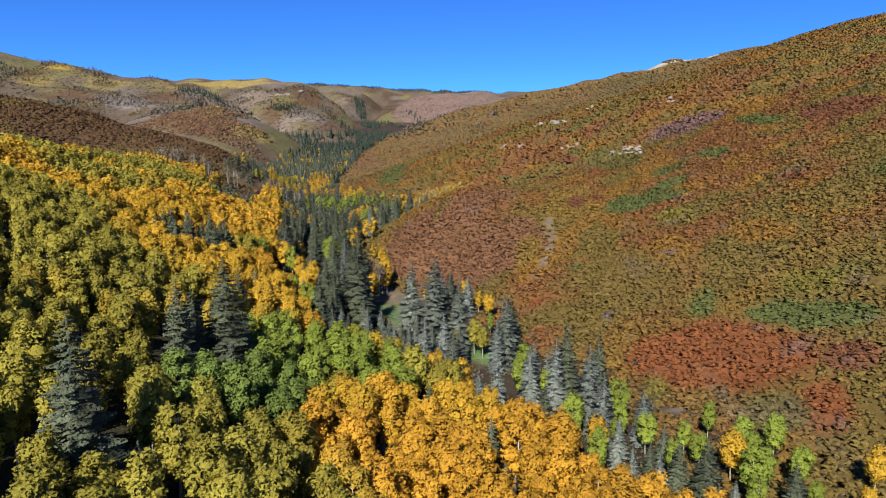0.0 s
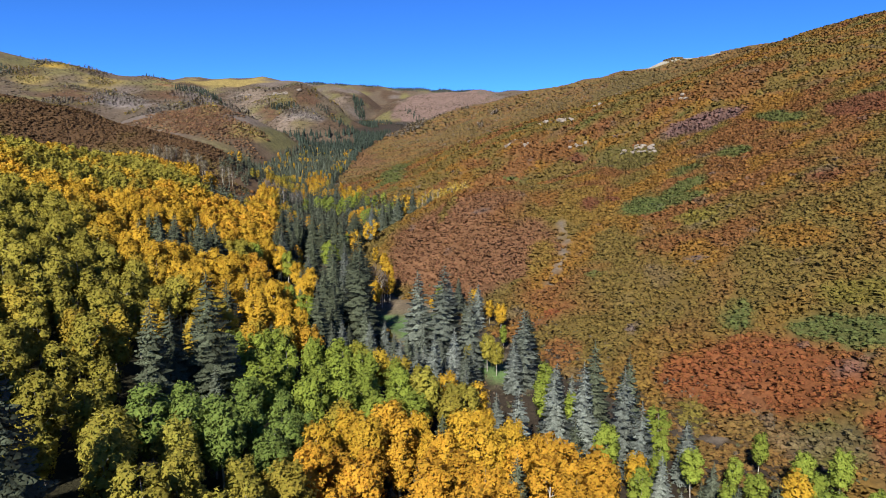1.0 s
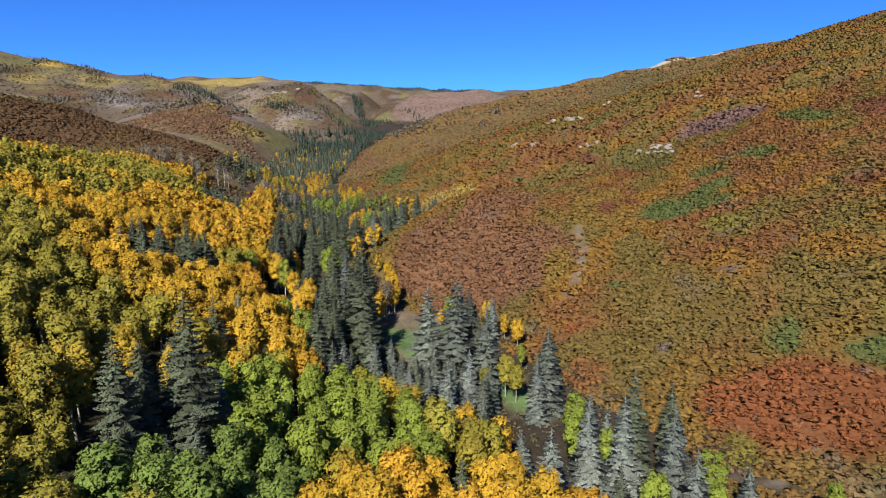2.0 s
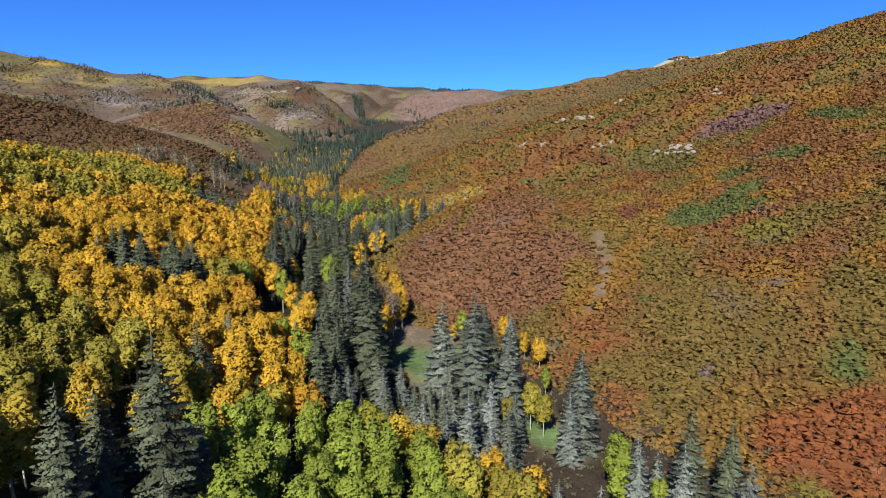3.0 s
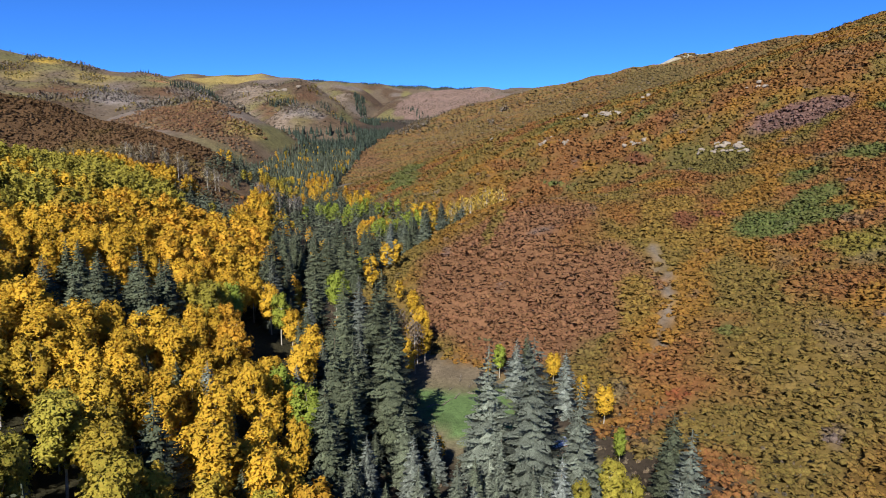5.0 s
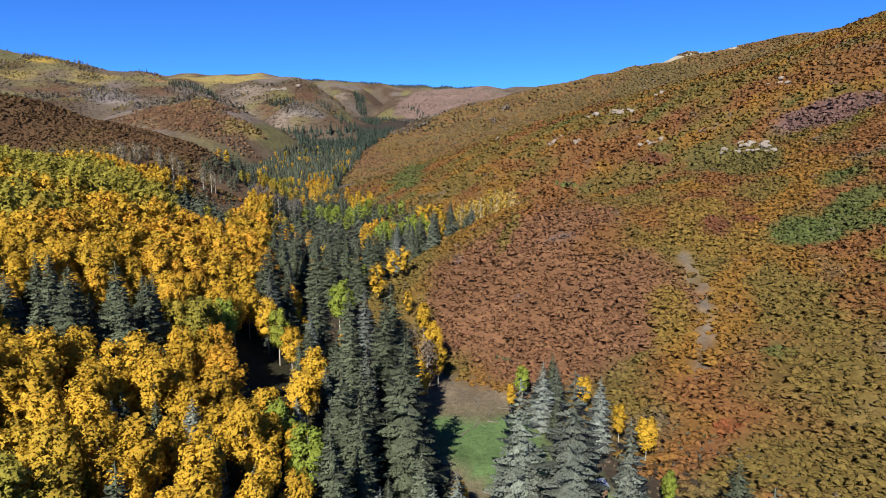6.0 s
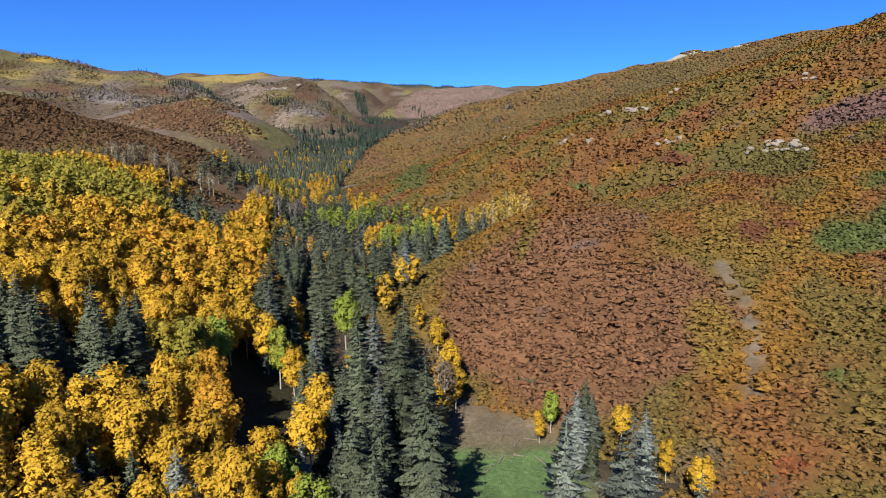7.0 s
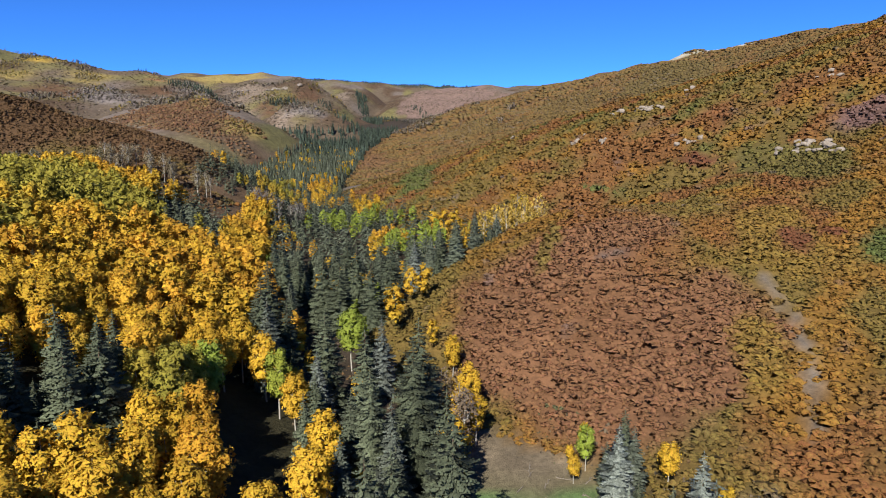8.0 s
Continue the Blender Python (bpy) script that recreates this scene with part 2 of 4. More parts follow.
def placed(template, at, scale, turn, tint, lean=None):
    """Many copies of a template (corners, faces) as one set, each with its own place, scale (3 numbers), turn and colour."""
    tv, tq, tn = template
    n, c, s = len(at), np.cos(turn)[:, None], np.sin(turn)[:, None]

    def turned(a, k, shift):
        x, y, z = (a[None, :, i] * k[:, None, i] for i in range(3))
        return np.stack([c * x - s * y + shift[:, None, 0], s * x + c * y + shift[:, None, 1], z + shift[:, None, 2]], 2).reshape(-1, 3)

    q = (tq[None] + (np.arange(n) * len(tv))[:, None, None]).reshape(-1, tq.shape[1])
    return turned(tv, scale, at), q, np.repeat(tint, len(tv), 0), turned(tn, np.ones((n, 3)), np.zeros((n, 3)))


def stuff_mesh(name, templates, at, scale, turn, tint, mat):
    """One mesh of many plants, drawn by turns from several templates."""
    vs, qs, ts, ns, n = [], [], [], [], 0
    for k, tp in enumerate(templates):
        s = slice(k, None, len(templates))
        if len(at[s]) == 0:
            continue
        v, q, t, m = placed(tp, at[s], scale[s], turn[s], tint[s])
        vs.append(v), qs.append(q + n), ts.append(t), ns.append(m)
        n += len(v)
    return mesh_of(name, np.concatenate(vs), np.concatenate(qs), mat, np.concatenate(ts), normals=np.concatenate(ns))


def patchy(x, y, size, seed):
    """Smooth value noise from 0 to 1 over the plan, in patches of about that size."""
    lattice = np.random.default_rng(seed).random((64, 64))
    u, v = np.asarray(x, float) / size, np.asarray(y, float) / size
    i, j = np.floor(u).astype(int), np.floor(v).astype(int)
    f, g = u - i, v - j
    f, g = f * f * (3 - 2 * f), g * g * (3 - 2 * g)
    p = lambda a, b: lattice[(i + a) % 64, (j + b) % 64]
    return (p(0, 0) * (1 - f) + p(1, 0) * f) * (1 - g) + (p(0, 1) * (1 - f) + p(1, 1) * f) * g


def inside(x, y, cx, cy, rx, ry, turn=0.0):
    """How far inside an ellipse of the plan: 1 in its middle, 0 on its rim, below 0 outside."""
    c, s = math.cos(radians(turn)), math.sin(radians(turn))
    u, v = ((x - cx) * c + (y - cy) * s) / rx, ((y - cy) * c - (x - cx) * s) / ry
    return 1 - np.hypot(u, v)


def blend(base, colour, f):
    f = np.clip(f, 0, 1)[..., None]
    return base * (1 - f) + np.array(colour) * f


# ---- colours over the plan ----
RUST, ORANGE, OLIVE, GREEN, MAROON, TAN = (0.168, 0.077, 0.026), (0.196, 0.102, 0.021), (0.136, 0.096, 0.025), (0.078, 0.098, 0.028), (0.135, 0.052, 0.027), (0.130, 0.095, 0.058)
PLUM, LIMEOAK, YELLOWOAK, DARKOLIVE, DUSK, OLIVEBROWN, TWIG, RED = (0.138, 0.080, 0.072), (0.138, 0.115, 0.023), (0.182, 0.116, 0.026), (0.104, 0.092, 0.026), (0.165, 0.082, 0.041), (0.150, 0.092, 0.027), (0.120, 0.090, 0.080), (0.182, 0.060, 0.022)
OAK_PATCHES = [  # x, y, half length, half width, turn, colour
    (115, 302, 19, 14, 11, PLUM), (68, 229, 9, 7, 90, GREEN), (83, 235, 11, 6, 29, GREEN), (108, 253, 9, 7, 124, GREEN), (76, 204, 12, 7, 105, LIMEOAK), (61, 211, 11, 8, 117, ORANGE),
    (61, 193, 10, 6, 114, RUST), (99, 238, 14, 7, 75, RUST), (50, 245, 25, 11, 69, YELLOWOAK), (80, 295, 29, 12, 92, DARKOLIVE), (65, 325, 12, 5, 97, MAROON), (51, 238, 7, 4, 69, MAROON),
    (59, 239, 4, 3, 150, MAROON), (73, 351, 11, 3, 106, YELLOWOAK), (4, 222, 30, 25, 137, DUSK), (18, 212, 22, 16, 40, DUSK), (10, 238, 20, 12, 20, DUSK), (-11, 230, 26, 13, 100, DUSK), (0, 244, 10, 2, 71, OLIVE), (24, 328, 35, 11, 84, RUST), (32, 343, 11, 3, 114, GREEN),
    (-39, 499, 50, 16, 94, GREEN), (-27, 429, 17, 5, 110, ORANGE), (-118, 893, 120, 38, 100, MAROON), (150, 992, 159, 50, 85, OLIVE), (288, 996, 204, 64, 73, DARKOLIVE),
    (155, 344, 38, 15, 48, RUST), (119, 354, 16, 13, 163, RUST), (54, 355, 26, 9, 111, RUST), (42, 178, 16, 13, 98, OLIVEBROWN), (47, 160, 2, 2, 136, TWIG), (53, 159, 2, 2, 137, TWIG),
    (43, 157, 2, 2, 154, TWIG), (44, 170, 2, 2, 64, TWIG), (64, 175, 4, 2, 132, TWIG), (41, 187, 4, 3, 139, GREEN), (47, 179, 5, 3, 136, GREEN), (26, 154, 10, 5, 67, RUST),
    (27, 174, 3, 2, 154, RED), (28, 204, 12, 4, 76, YELLOWOAK), (41, 203, 14, 5, 71, ORANGE), (94, 264, 9, 5, 93, ORANGE), (19, 394, 23, 7, 112, RUST), (3, 1019, 71, 51, 95, OLIVE),
    (58, 127, 19, 12, 138, RED), (68, 105, 8, 6, 62, RED), (77, 113, 6, 5, 130, MAROON), (78, 129, 13, 5, 140, GREEN), (84, 140, 8, 6, 128, LIMEOAK), (62, 146, 6, 3, 73, GREEN),
    (60, 107, 7, 7, 130, DARKOLIVE), (43, 122, 6, 3, 72, LIMEOAK), (51, 114, 6, 6, 149, OLIVEBROWN), (25, 155, 7, 4, 90, RUST), (51, 174, 25, 15, 111, OLIVE), (157, 256, 18, 13, 18, MAROON),
    (85, 172, 14, 8, 116, ORANGE), (75, 227, 12, 7, 154, GREEN), (135, 274, 15, 6, 101, GREEN), (111, 178, 14, 9, 81, OLIVE)]


def oak_tint(x, y):
    u, v = x * 0.82 + y * 0.57, y * 0.82 - x * 0.57
    a, b, c = patchy(u, v * 2.2, 26, 3), patchy(u, v * 1.8, 17, 4), patchy(x, y, 5, 5)
    t = np.tile(np.array(RUST), (len(x), 1))
    t = blend(t, OLIVE, (a + 0.16 * (c - 0.5) - 0.27) * 4.5)
    t = blend(t, ORANGE, (b + 0.16 * (c - 0.5) - 0.56) * 5)
    t = blend(t, GREEN, (patchy(u, v * 2.0, 31, 6) + 0.12 * (c - 0.5) - 0.76) * 4)
    t = blend(t, MAROON, (patchy(u, v * 2.0, 23, 9) + 0.12 * (c - 0.5) - 0.8) * 4)
    w = patchy(x, y, 15, 18)
    t = blend(t, (0.128, 0.090, 0.024), np.clip((172 - y) / 40, 0, 0.5))
    for cx, cy, rx, ry, turn, col in OAK_PATCHES:
        t = blend(t, col, np.clip((inside(x, y, cx, cy, rx, ry, turn) + 0.35 * (c - 0.5) + 0.6 * (w - 0.5)) * 3.0, 0, 0.9))
    t = blend(t, TAN, (patchy(x, y, 9, 8) - 0.84) * 4)
    t = blend(t, TWIG, (patchy(x, y, 4.5, 15) - 0.9) * 8)
    t = blend(t, (0.115, 0.076, 0.034), np.clip((y - 480) / 300, 0, 0.6))
    # left ridge: darker leaf colour, with its weaker sunlight partly painted in
    west = blend(np.tile(np.array((0.098, 0.056, 0.026)), (len(x), 1)), (0.128, 0.090, 0.029), (patchy(x, y, 22, 12) - 0.5) * 4 + np.clip((428 - y) / 30, -0.5, 0.6))
    return np.where((x < -120)[:, None], west, t)


def bare_strip(x, y):
    """Above 0 where earth shows: the path up the draw, the track by the creek and the meadow's rim."""
    draw = np.interp(y, [186, 196, 215, 228, 236], [1.0, 1.7, 1.6, 1.3, -0.4]) - np.abs(x - np.interp(y, [186, 193, 201, 213, 228, 236], [26, 30, 34, 37, 38.5, 41])) + 3.2 * (patchy(x, y, 3, 21) - 0.5)
    draw = np.where((y > 184) & (y < 238), draw, -9.0)
    track = 0.9 - np.abs(y - bend(x, [30, 44, 50, 71, 95], [126, 113, 106, 108, 106])) + 3.0 * (patchy(x, y, 5, 22) - 0.5)
    track = np.where((x > 33) & (x < 62), track, -9.0)
    sand = 12 * inside(x, y, -90, 585, 12, 32)
    return np.maximum(np.maximum(draw, track), sand)


def meadow(x, y):
    return np.maximum(inside(x, y, -10.5, 184, 9, 22, 12), inside(x, y, 4, 158, 5, 20, 25))


def oak_edge(x):
    """Where the oak brush of the knoll meets the meadow."""
    return np.interp(x, [-24, -17, -12, -9, -4, 0, 7, 14], [209, 205, 199.5, 197.5, 194.5, 194, 192, 184])


PALE, SERE, BROWN, GILT, RUSTY, TANNISH, MOSSY, ROSY, CAP = (0.165, 0.140, 0.125), (0.205, 0.155, 0.052), (0.086, 0.048, 0.027), (0.33, 0.22, 0.04), (0.20, 0.10, 0.05), (0.150, 0.115, 0.085), (0.088, 0.080, 0.034), (0.145, 0.098, 0.078), (0.30, 0.27, 0.20)
FAR_PATCHES = [  # x, y, half length, half width, turn, colour
    (-786, 2354, 139, 70, 12, SERE), (-739, 1728, 50, 18, 105, RUSTY), (-677, 1606, 46, 30, 88, BROWN), (-613, 1645, 75, 29, 137, PALE), (-624, 1320, 44, 24, 115, PALE),
    (-335, 865, 78, 52, 155, BROWN), (-329, 914, 13, 18, 21, SERE), (-538, 1784, 206, 52, 112, TANNISH), (-363, 1710, 66, 26, 69, BROWN), (-413, 1566, 72, 18, 113, BROWN),
    (-279, 1258, 39, 23, 165, PALE), (-340, 2161, 76, 19, 88, TANNISH), (-252, 1653, 72, 18, 96, MOSSY), (-234, 920, 72, 18, 93, MOSSY), (-260, 863, 22, 18, 74, SERE),
    (-237, 899, 16, 18, 76, MOSSY), (-311, 1238, 72, 18, 115, TANNISH), (-989, 1680, 44, 23, 90, GILT), (-961, 1529, 43, 29, 76, SERE), (-850, 1626, 69, 37, 87, SERE),
    (-754, 1294, 62, 40, 80, BROWN), (-666, 1317, 60, 43, 86, PALE), (-267, 489, 72, 18, 120, PALE), (-1065, 1665, 51, 28, 100, MOSSY), (22, 2190, 253, 148, 95, ROSY),
    (-86, 2070, 243, 62, 92, ROSY),
    (700, 1840, 120, 50, 0, CAP), (860, 1850, 90, 40, 0, CAP), (1040, 1850, 110, 40, 0, MOSSY)]


def ground_tint(x, y, z):
    rise = z - floor_z(y)
    d = np.hypot(x, y)
    t = np.tile(np.array((0.091, 0.059, 0.035)), (len(x), 1))
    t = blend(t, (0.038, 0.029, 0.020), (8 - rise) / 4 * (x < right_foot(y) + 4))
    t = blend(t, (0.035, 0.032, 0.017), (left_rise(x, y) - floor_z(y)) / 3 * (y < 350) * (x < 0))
    t = blend(t, (0.119, 0.101, 0.059), (meadow(x, y) + 0.35) * 6 * (y < oak_edge(x)))
    t = blend(t, (0.085, 0.135, 0.048), (np.minimum(meadow(x, y), (188 - y) / 9) + 0.4 * (patchy(x, y, 5, 35) - 0.4)) * 5)
    t = blend(t, (0.133, 0.105, 0.070), (inside(x, y, -9, 201, 13, 10) + 0.3) * 2 * (y < oak_edge(x) + 1))
    oaks = np.where(x > right_foot(y) - 24, (rise - 1.0) / 2 * (x > right_foot(y) - np.where((y > 184) & (y < 262), np.where(y > oak_edge(x), 24, 8), 1)), (x < -150) * (y > 350) * (rise > 12))
    oaks = oaks * ((x < right_foot(y) - 24) | (floor_z(y) + right_rise(x, y) > far_hills(x, y) - 1))
    # oak leaf litter, its colour darkened for the shade between bushes
    t = blend(t, 0.68 * oak_tint(x, y) + (0.012, 0.007, 0.004), oaks)
    t = blend(t, (0.112, 0.092, 0.072), bare_strip(x, y) / 1.6)
    far = np.clip((d - 480) / 200, 0, 1) * (rise > 6) * (1 - np.clip(oaks, 0, 1) * ((x > right_foot(y)) | (y < 640)))
    f = np.tile(np.array((0.092, 0.069, 0.046)), (len(x), 1))
    f = blend(f, (0.120, 0.096, 0.078), (patchy(x, y * 0.7, 70, 31) - 0.5) * 3)
    f = blend(f, (0.125, 0.108, 0.044), (patchy(x, y * 0.7, 45, 32) - 0.55) * 5)
    f = blend(f, (0.070, 0.046, 0.028), (patchy(x, y * 0.7, 55, 36) - 0.56) * 6)
    for cx, cy, rx, ry, turn, col in FAR_PATCHES:
        f = blend(f, col, (inside(x, y, cx, cy, rx, ry, turn) + 0.12 + 0.7 * (patchy(x, y, 22, 34) - 0.5)) * 5)
    f = blend(f, (0.035, 0.045, 0.042), (y - 3960) / 60)
    return t * (1 - far)[:, None] + f * far[:, None]


# ---- ground ----
def spread(low, high, near_low, near_high, step, far_step):
    """Grid lines: even between near_low and near_high, wider and wider beyond."""
    mid = list(np.arange(near_low, near_high, step))
    s, up = step, [mid[-1]]
    while up[-1] < high:
        s = min(s * 1.07, far_step)
        up.append(up[-1] + s)
    s, down = step, [mid[0]]
    while down[-1] > low:
        s = min(s * 1.07, far_step)
        down.append(down[-1] - s)
    return np.array(down[:0:-1] + mid + up[1:])


def build_ground():
    gx, gy = spread(-2600, 3000, -130, 150, 2.4, 40), spread(-700, 4600, 40, 270, 2.4, 32)
    x, y = (a.ravel() for a in np.meshgrid(gx, gy))
    z = height(x, y)
    n, m = len(gx), len(gy)
    i = (np.arange(m - 1)[:, None] * n + np.arange(n - 1)[None]).ravel()
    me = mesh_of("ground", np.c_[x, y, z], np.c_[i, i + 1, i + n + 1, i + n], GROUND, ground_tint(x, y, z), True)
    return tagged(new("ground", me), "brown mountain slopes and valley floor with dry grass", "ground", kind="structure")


ground = build_ground()


# ---- plants: templates ----
def bush_template(seed, lobes, sides, sprays, size):
    """An oak bush one metre wide: several leafy domes of uneven height, with loose sprays standing out of them."""
    rng = np.random.default_rng(seed)
    parts = []
    for k in range(lobes):
        a = k * 2.4 + rng.uniform(-0.5, 0.5)
        off = 0.0 if lobes == 1 else rng.uniform(0.14, 0.27)
        cx, cy, w, h = math.cos(a) * off, math.sin(a) * off, (0.5 if lobes == 1 else rng.uniform(0.22, 0.32)), rng.uniform(0.55, 1.0)
        v = []
        for r, z in ((0.95, -0.12), (1.0, 0.45 * h)):
            ang = (np.arange(sides) + rng.uniform(-0.25, 0.25, sides)) * 2 * math.pi / sides + z
            rad = w * r * rng.uniform(0.72, 1.18, sides)
            v.append(np.c_[cx + np.cos(ang) * rad, cy + np.sin(ang) * rad, z + rng.uniform(-0.1, 0.1, sides) * (z > 0)])
        v = np.concatenate(v + [np.array([[cx + rng.uniform(-0.06, 0.06), cy + rng.uniform(-0.06, 0.06), 0.82 * h]])])
        q = []
        for i in range(sides):
            j = (i + 1) % sides
            q += [(i, j, sides + j), (i, sides + j, sides + i), (sides + i, sides + j, 2 * sides)]
        soft = unit((v - (cx, cy, 0.1)) * (1.3, 1.3, 0.8) + (0, 0, 0.1) + 0.12 * rng.normal(size=v.shape))
        parts.append((v, np.array(q), soft))
        if sprays:
            d = ball(rng, sprays)
            d[:, 2] = np.abs(d[:, 2])
            c = d * (w * 1.12, w * 1.12, 0.8 * h) * rng.uniform(0.85, 1.15, (sprays, 1)) + (cx, cy, 0)
            parts.append(cards(rng, c, d + (0, 0, 0.35), size, 1.0))
    return joined(parts)


def aspen_crown(seed, n, size, lumps=24, core=True):
    """Crown of a tree one unit high: many leafy lumps round the upper stem, each clad in small sprays."""
    rng = np.random.default_rng(seed)
    hz = np.linspace(0.40, 0.93, lumps) + rng.uniform(-0.04, 0.04, lumps)
    reach = 0.14 * np.sin(np.clip((hz - 0.32) / 0.70, 0, 1) * math.pi) ** 0.7 * rng.uniform(0.7, 1.15, lumps)
    ang = np.arange(lumps) * 2.4 + rng.uniform(-0.6, 0.6, lumps)
    cc = np.c_[np.cos(ang) * reach, np.sin(ang) * reach, hz]
    rr = rng.uniform(0.055, 0.095, lumps) * (1.1 - 0.5 * (hz - 0.4))
    k = rng.integers(0, lumps, n)
    d = ball(rng, n)
    c = cc[k] + d * rr[k][:, None] * rng.uniform(0.8, 1.28, (n, 1)) * (1, 1, 1.1)
    rise = np.outer(0.6 + 1.2 * (hz[k] - 0.62), (0, 0, 1))
    parts = [cards(rng, c, 0.55 * d + rise + cc[k] * (3.5, 3.5, 0), size, 0.8)]
    if core:
        for p, r in zip(cc, rr):
            v, q = [], []
            for m, (w, z) in enumerate(((0.75, -0.55), (0.95, 0.25))):
                a = (np.arange(5) + 0.5 * m + rng.uniform(-0.2, 0.2, 5)) * 2 * math.pi / 5
                g = w * rng.uniform(0.8, 1.15, 5)
                v.append(np.c_[np.cos(a) * g, np.sin(a) * g, z + rng.uniform(-0.15, 0.15, 5)])
            v = np.concatenate(v + [np.array([(0, 0, -0.95), (0, 0, 1.0)])]) * 0.78
            for i in range(5):
                j = (i + 1) % 5
                q += [(i, j, 5 + i), (j, 5 + j, 5 + i), (5 + i, 5 + j, 11), (j, i, 10)]
            parts.append((p + v * r, np.array(q), unit(0.55 * v + (0, 0, 0.6 + 1.2 * (p[2] - 0.62)) + p * (3.5, 3.5, 0))))
    return joined(parts)


def aspen_stem(seed):
    rng = np.random.default_rng(seed)
    w = rng.uniform(-0.02, 0.02, (5, 2)).cumsum(0) * (0, 1)[1]
    z = (-0.03, 0.25, 0.5, 0.72, 0.93)
    line = np.c_[w - w[0], z]
    parts = [tube(line, (0.0125, 0.0105, 0.008, 0.005, 0.002), 6)]
    for k in range(7):
        h = rng.uniform(0.38, 0.82)
        p = np.array([np.interp(h, z, line[:, 0]), np.interp(h, z, line[:, 1]), h])
        a = k * 2.4 + rng.uniform(-0.5, 0.5)
        out = np.array([math.cos(a), math.sin(a), 0]) * rng.uniform(0.08, 0.14)
        parts.append(tube([p, p + out * 0.55 + (0, 0, 0.05), p + out + (0, 0, 0.12)], (0.0042, 0.003, 0.001), 4))
    return joined(parts)


def spruce_crown(seed, whorls, around, width=0.17, bare=0.03):
    """Crown of a spruce one unit high: whorls of drooping boughs, each a ridged spray."""
    rng = np.random.default_rng(seed)
    parts = []
    total = round(whorls * around * 0.8)
    for b in range(total):
            h = bare + (1 - bare) * (1 - (1 - (b + rng.random()) / (total + 1)) ** 0.72)
            a = b * 2.39996 + rng.uniform(-0.4, 0.4)
            reach = width * (1 - h) ** 0.78 * (1 + 0.14 * math.sin(2 * a + seed + 9 * h)) + 0.014
            L = reach * rng.uniform(0.62, 1.18)
            f, s = np.array([math.cos(a), math.sin(a), 0]), np.array([-math.sin(a), math.cos(a), 0])
            droop = rng.uniform(0.25, 0.75) * (1.1 - 0.8 * h)
            spine = [np.array([0, 0, h]) + f * L * 0.08, np.array([0, 0, h - droop * L * 0.5]) + f * L * 0.55, np.array([0, 0, h - droop * L * 0.8]) + f * L]
            wide = (0.10 * L, 0.22 * L, 0.05 * L)
            v, q = [], []
            for p, wd in zip(spine, wide):
                v += [p - s * wd - (0, 0, wd * 1.1), p, p + s * wd - (0, 0, wd * 1.1)]
            for i in range(2):
                for j in range(2):
                    k = 3 * i + j
                    q.append((k + 3, k + 4, k + 1, k))
            v = np.array(v)
            soft = unit(0.85 * f + (0, 0, 0.3) + np.outer((-1, 0, 1) * 3, s) * 0.3 + 0.16 * rng.normal(size=(9, 3)) + 0.14 * rng.normal(size=3))
            parts.append((v, np.array(q), soft))
    v, q = tube([(0, 0, 0.93), (0, 0, 1.0)], (0.006, 0.001), 4)
    return joined(parts + [(v, q, rounded(v))])


def spruce_stem():
    return tube([(0, 0, -0.03), (0, 0, 0.3), (0, 0, 0.95)], (0.016, 0.011, 0.002), 6)


# ---- oak brush ----
def scatter(x0, x1, y0, y1, step, seed, jitter=0.48):
    """Points on a jittered grid."""
    rng = np.random.default_rng(seed)
    x, y = np.meshgrid(np.arange(x0, x1, step), np.arange(y0, y1, step))
    x = x + step * 0.5 * (np.arange(x.shape[0]) % 2)[:, None]
    return (x + rng.uniform(-jitter, jitter, x.shape) * step).ravel(), (y + rng.uniform(-jitter, jitter, y.shape) * step).ravel()


def in_view(x, y, margin=12.0):
    """The fan of country that the flight overlooks."""
    return (y > 30) & (np.abs(x) < 0.74 * y + margin)


def right_side(x, y, z):
    return ((z - floor_z(y) > np.where(y > 560, 0.2, 1.2)) & (x > right_foot(y) - np.where((y > 184) & (y < 262), np.where(y > oak_edge(x), 24, 8), np.where(y < 184, 8, 2))) | (x > 35) & (y < 125)) & (left_rise(x, y) < z - 3)


def oak_field(name, x0, x1, y0, y1, step, size, templates, seed, where):
    x, y = scatter(x0, x1, y0, y1, step, seed)
    z = height(x, y)
    rng = np.random.default_rng(seed + 1)
    keep = in_view(x, y) & where(x, y, z) & (bare_strip(x, y) < 0) & ((meadow(x, y) < -0.35) | (y > oak_edge(x)))
    keep |= in_view(x, y) & where(x, y, z) & (bare_strip(x, y) > 0) & (y < 300) & (rng.random(len(x)) < 0.1)
    keep &= patchy(x, y, 6, 77) + rng.uniform(-0.2, 0.2, len(x)) > 0.02
    x, y, z = x[keep], y[keep], z[keep]
    rng = np.random.default_rng(seed + 2)
    s = size * rng.uniform(0.65, 1.3, len(x)) * (0.8 + 0.4 * patchy(x, y, 8, 78))
    tint = oak_tint(x, y) * rng.uniform(0.94, 1.12, (len(x), 1)) * rng.uniform(0.98, 1.02, (len(x), 3))
    me = stuff_mesh(name, templates, np.c_[x, y, z - 0.1], np.c_[s, s, s * rng.uniform(0.36, 0.58, len(x))], rng.uniform(0, 6.28, len(x)), tint, BRUSH)
    return tagged(new(name, me), "rust, orange and olive autumn oak brush covering the slope", "oak brush", kind="stuff")


